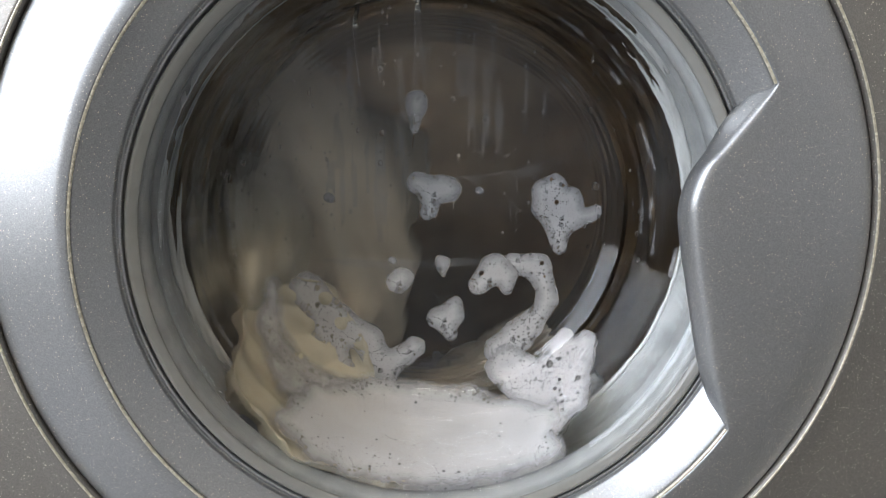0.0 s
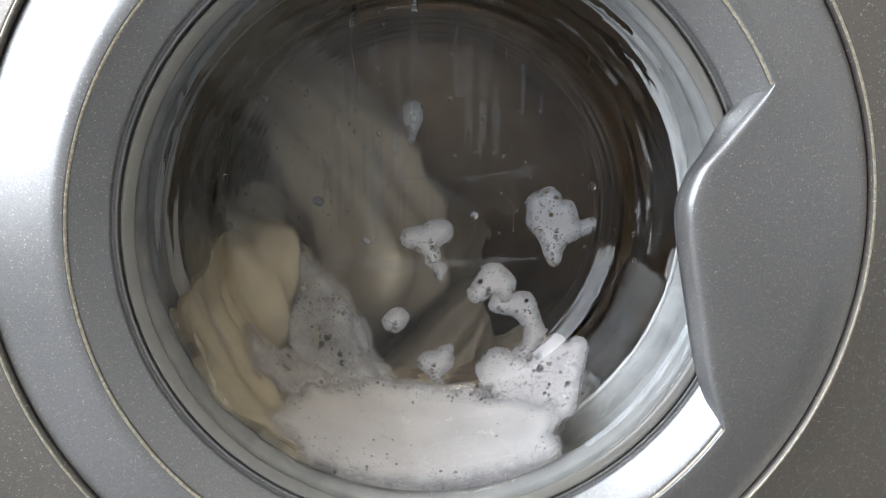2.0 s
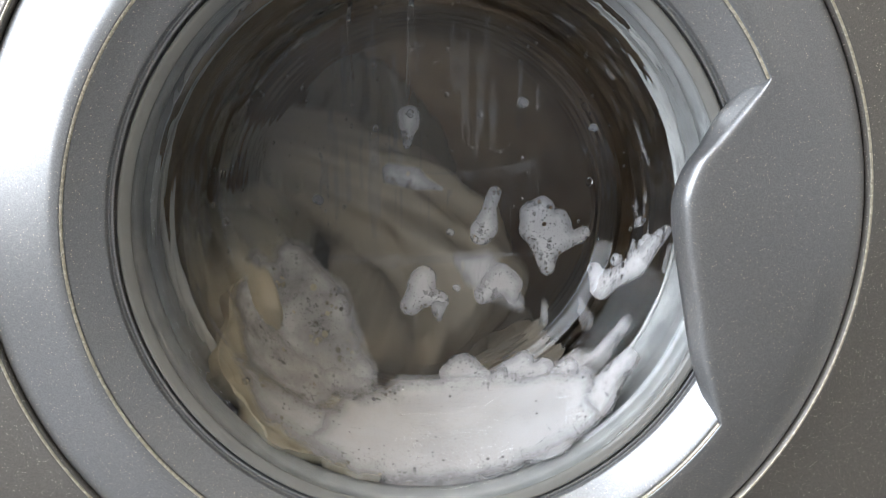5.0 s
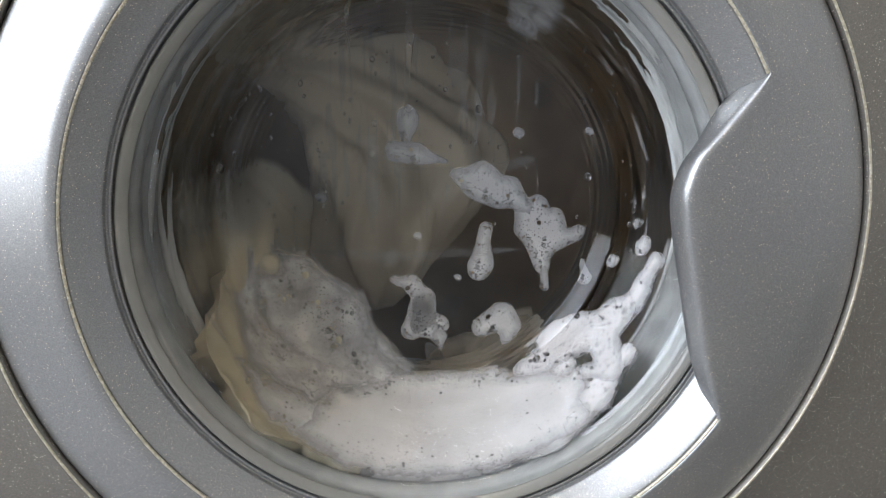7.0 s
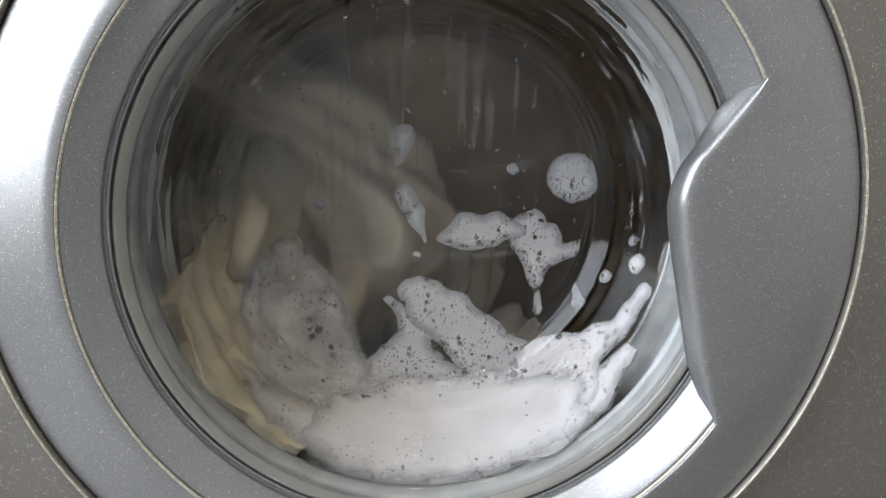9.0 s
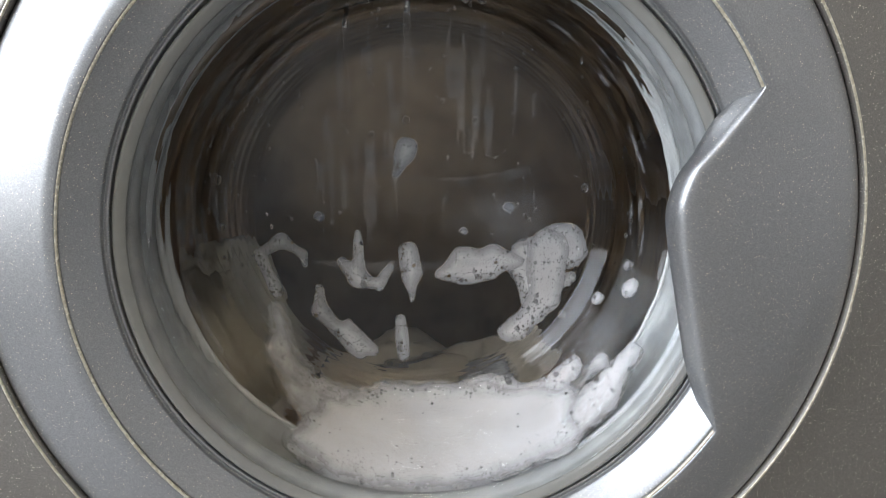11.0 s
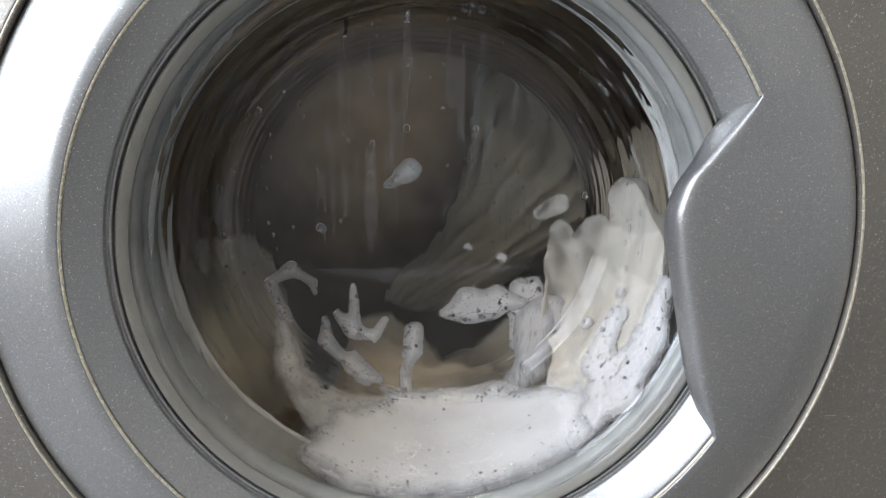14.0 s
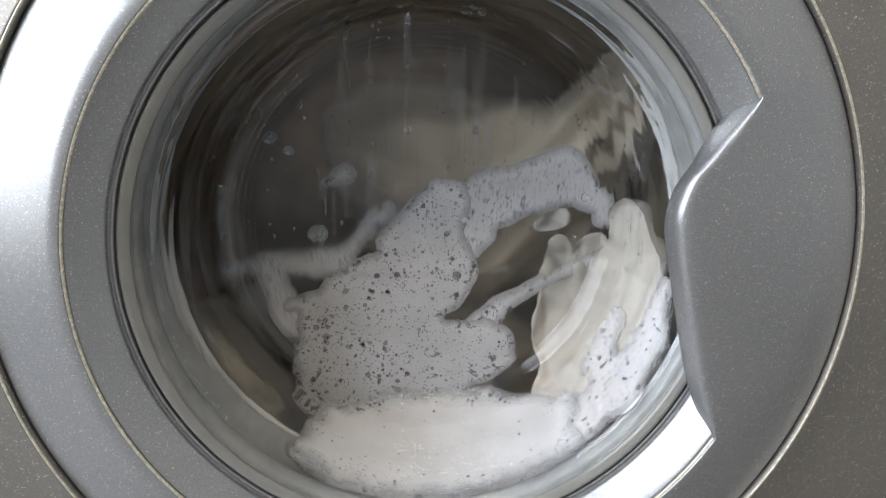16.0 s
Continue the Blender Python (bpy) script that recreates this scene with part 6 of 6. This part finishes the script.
    tumble(SOCK, [(0.00, pose(-0.167, 0.200, -0.041, 0, 10, 0)), (0.50, pose(-0.163, 0.200, -0.041, 0, 0, 0)), (1.00, pose(-0.157, 0.190, -0.061, 0, -20, 0)), (1.50, pose(-0.161, 0.200, -0.028, 0, 0, 0)), (2.00, pose(-0.164, 0.200, -0.023, 0, 10, 0)), (2.50, pose(-0.162, 0.200, -0.080, 0, -20, 0)), (3.00, pose(-0.159, 0.200, -0.028, 0, 10, 0)), (3.50, pose(-0.167, 0.190, -0.069, 0, -20, 0)), (4.00, pose(-0.157, 0.200, 0.001, 0, 10, 0)), (5.00, pose(-0.149, 0.200, -0.022, 0, 10, 0)), (6.30, pose(-0.170, 0.200, -0.042, 0, 0, 0)), (7.00, pose(-0.164, 0.200, -0.087, 0, -20, 0)), (8.00, pose(-0.159, 0.200, -0.026, 0, 10, 0)), (9.00, pose(-0.162, 0.200, -0.011, 0, 10, 0)), (9.70, pose(-0.143, 0.220, -0.147, 0, -20, 0)), (10.60, pose(-0.064, 0.240, -0.236, 0, -60, 0)), (13.00, pose(-0.045, 0.240, -0.236, 0, -60, 0)), (13.40, pose(0.158, 0.170, -0.135, 0, 30, 0)), (13.75, pose(0.169, 0.180, -0.029, 0, 0, 0)), (14.00, pose(0.165, 0.170, -0.089, 0, 20, 0)), (14.50, pose(0.165, 0.180, -0.029, 0, 10, 0)), (15.00, pose(0.160, 0.180, -0.029, 0, 5, 0)), (15.50, pose(0.166, 0.180, -0.055, 0, 20, 0)), (16.00, pose(0.160, 0.180, -0.033, 0, 20, 0))], 0.02)
    tumble(SHEET_CLOTH, [(0.00, pose(-0.051, 0.220, -0.170, 10, 80, 0)), (0.50, pose(-0.069, 0.220, -0.156, 0, 75, 0)), (1.00, pose(-0.085, 0.200, -0.157, 0, 65, 0)), (2.00, pose(-0.084, 0.200, -0.166, 0, 70, 0)), (3.00, pose(-0.047, 0.220, -0.186, 0, 80, 0)), (3.50, pose(-0.073, 0.200, -0.148, 0, 65, 0)), (4.00, pose(-0.082, 0.200, -0.139, 0, 65, 0)), (5.00, pose(-0.047, 0.220, -0.179, 0, 80, 0)), (6.30, pose(-0.081, 0.200, -0.162, 0, 70, 0)), (7.00, pose(-0.045, 0.210, -0.179, 0, 80, 0)), (7.50, pose(-0.035, 0.200, -0.156, 0, 85, 0)), (8.00, pose(-0.061, 0.200, -0.169, 0, 75, 0)), (9.00, pose(-0.052, 0.220, -0.175, 0, 80, 0)), (10.40, pose(0.004, 0.230, -0.252, 0, 88, 0)), (13.00, pose(0.013, 0.230, -0.252, 0, 88, 0)), (13.50, pose(0.076, 0.200, -0.184, 0, 110, 0)), (14.00, pose(0.089, 0.200, -0.164, 0, 115, 0)), (14.50, pose(0.102, 0.200, -0.145, 0, 120, 0)), (15.00, pose(0.093, 0.200, -0.154, 0, 115, 0)), (15.50, pose(0.102, 0.200, -0.154, 0, 120, 0)), (16.00, pose(0.120, 0.200, -0.135, 0, 125, 0))], 0.012)
    walk(PRESS, [(0.0, pose(0, 0, 0, 0, -20.0, 0)), (0.3, pose(0, 0, 0, 0, -14.0, 0)), (0.5, pose(0, 0, 0, 0, -8.0, 0)), (1.0, pose(0, 0, 0, 0, 0.0, 0)), (1.5, pose(0, 0, 0, 0, -3.0, 0)), (2.0, pose(0, 0, 0, 0, 0.0, 0)), (2.5, pose(0, 0, 0, 0, -9.0, 0)), (3.0, pose(0, 0, 0, 0, -16.0, 0)), (3.3, pose(0, 0, 0, 0, -4.0, 0)), (3.5, pose(0, 0, 0, 0, 6.0, 0)), (4.0, pose(0, 0, 0, 0, 0.0, 0)), (5.0, pose(0, 0, 0, 0, -16.0, 0)), (5.8, pose(0, 0, 0, 0, 2.0, 0)), (6.3, pose(0, 0, 0, 0, -8.0, 0)), (7.0, pose(0, 0, 0, 0, -12.0, 0)), (7.5, pose(0, 0, 0, 0, 2.0, 0)), (8.0, pose(0, 0, 0, 0, 8.0, 0)), (8.5, pose(0, 0, 0, 0, 4.0, 0)), (9.0, pose(0, 0, 0, 0, 2.0, 0)), (9.2, pose(0, 0, 0, 0, 0.0, 0)), (10.0, pose(0, 0.1, -0.06, 0, -60.0, 0)), (16.0, pose(0, 0.1, -0.06, 0, -60.0, 0))])
    walk(PRESS_MID, [(0.0, pose(0, 0.1, -0.06, 0, -75.0, 0)), (2.9, pose(0, 0.1, -0.06, 0, -75.0, 0)), (3.2, pose(0, 0, 0, 0, -20.0, 0)), (3.5, pose(0, 0, 0, 0, 0.0, 0)), (3.8, pose(0, 0, 0, 0, 4.0, 0)), (4.1, pose(0, 0, 0, 0, 2.0, 0)), (4.6, pose(0, 0, 0, 0, -30.0, 0)), (5.0, pose(0, 0.1, -0.06, 0, -75.0, 0)), (7.1, pose(0, 0.1, -0.06, 0, -75.0, 0)), (7.5, pose(0, 0, 0, 0, -24.0, 0)), (7.8, pose(0, 0, 0, 0, -40.0, 0)), (8.2, pose(0, 0.1, -0.06, 0, -75.0, 0)), (16.0, pose(0, 0.1, -0.06, 0, -75.0, 0))])
    walk(PRESS_RIGHT, [(0.0, pose(0, 0.1, -0.06, 0, 80.0, 0)), (12.9, pose(0, 0.1, -0.06, 0, 80.0, 0)), (13.2, pose(0, 0, 0, 0, 40.0, 0)), (13.5, pose(0, 0, 0, 0, -2.0, 0)), (13.8, pose(0, 0, 0, 0, -10.0, 0)), (14.1, pose(0, 0, 0, 0, -4.0, 0)), (14.5, pose(0, 0, 0, 0, -14.0, 0)), (15.0, pose(0, 0, 0, 0, -4.0, 0)), (15.5, pose(0, 0, 0, 0, -2.0, 0)), (16.0, pose(0, 0, 0, 0, 0.0, 0))])


motions()
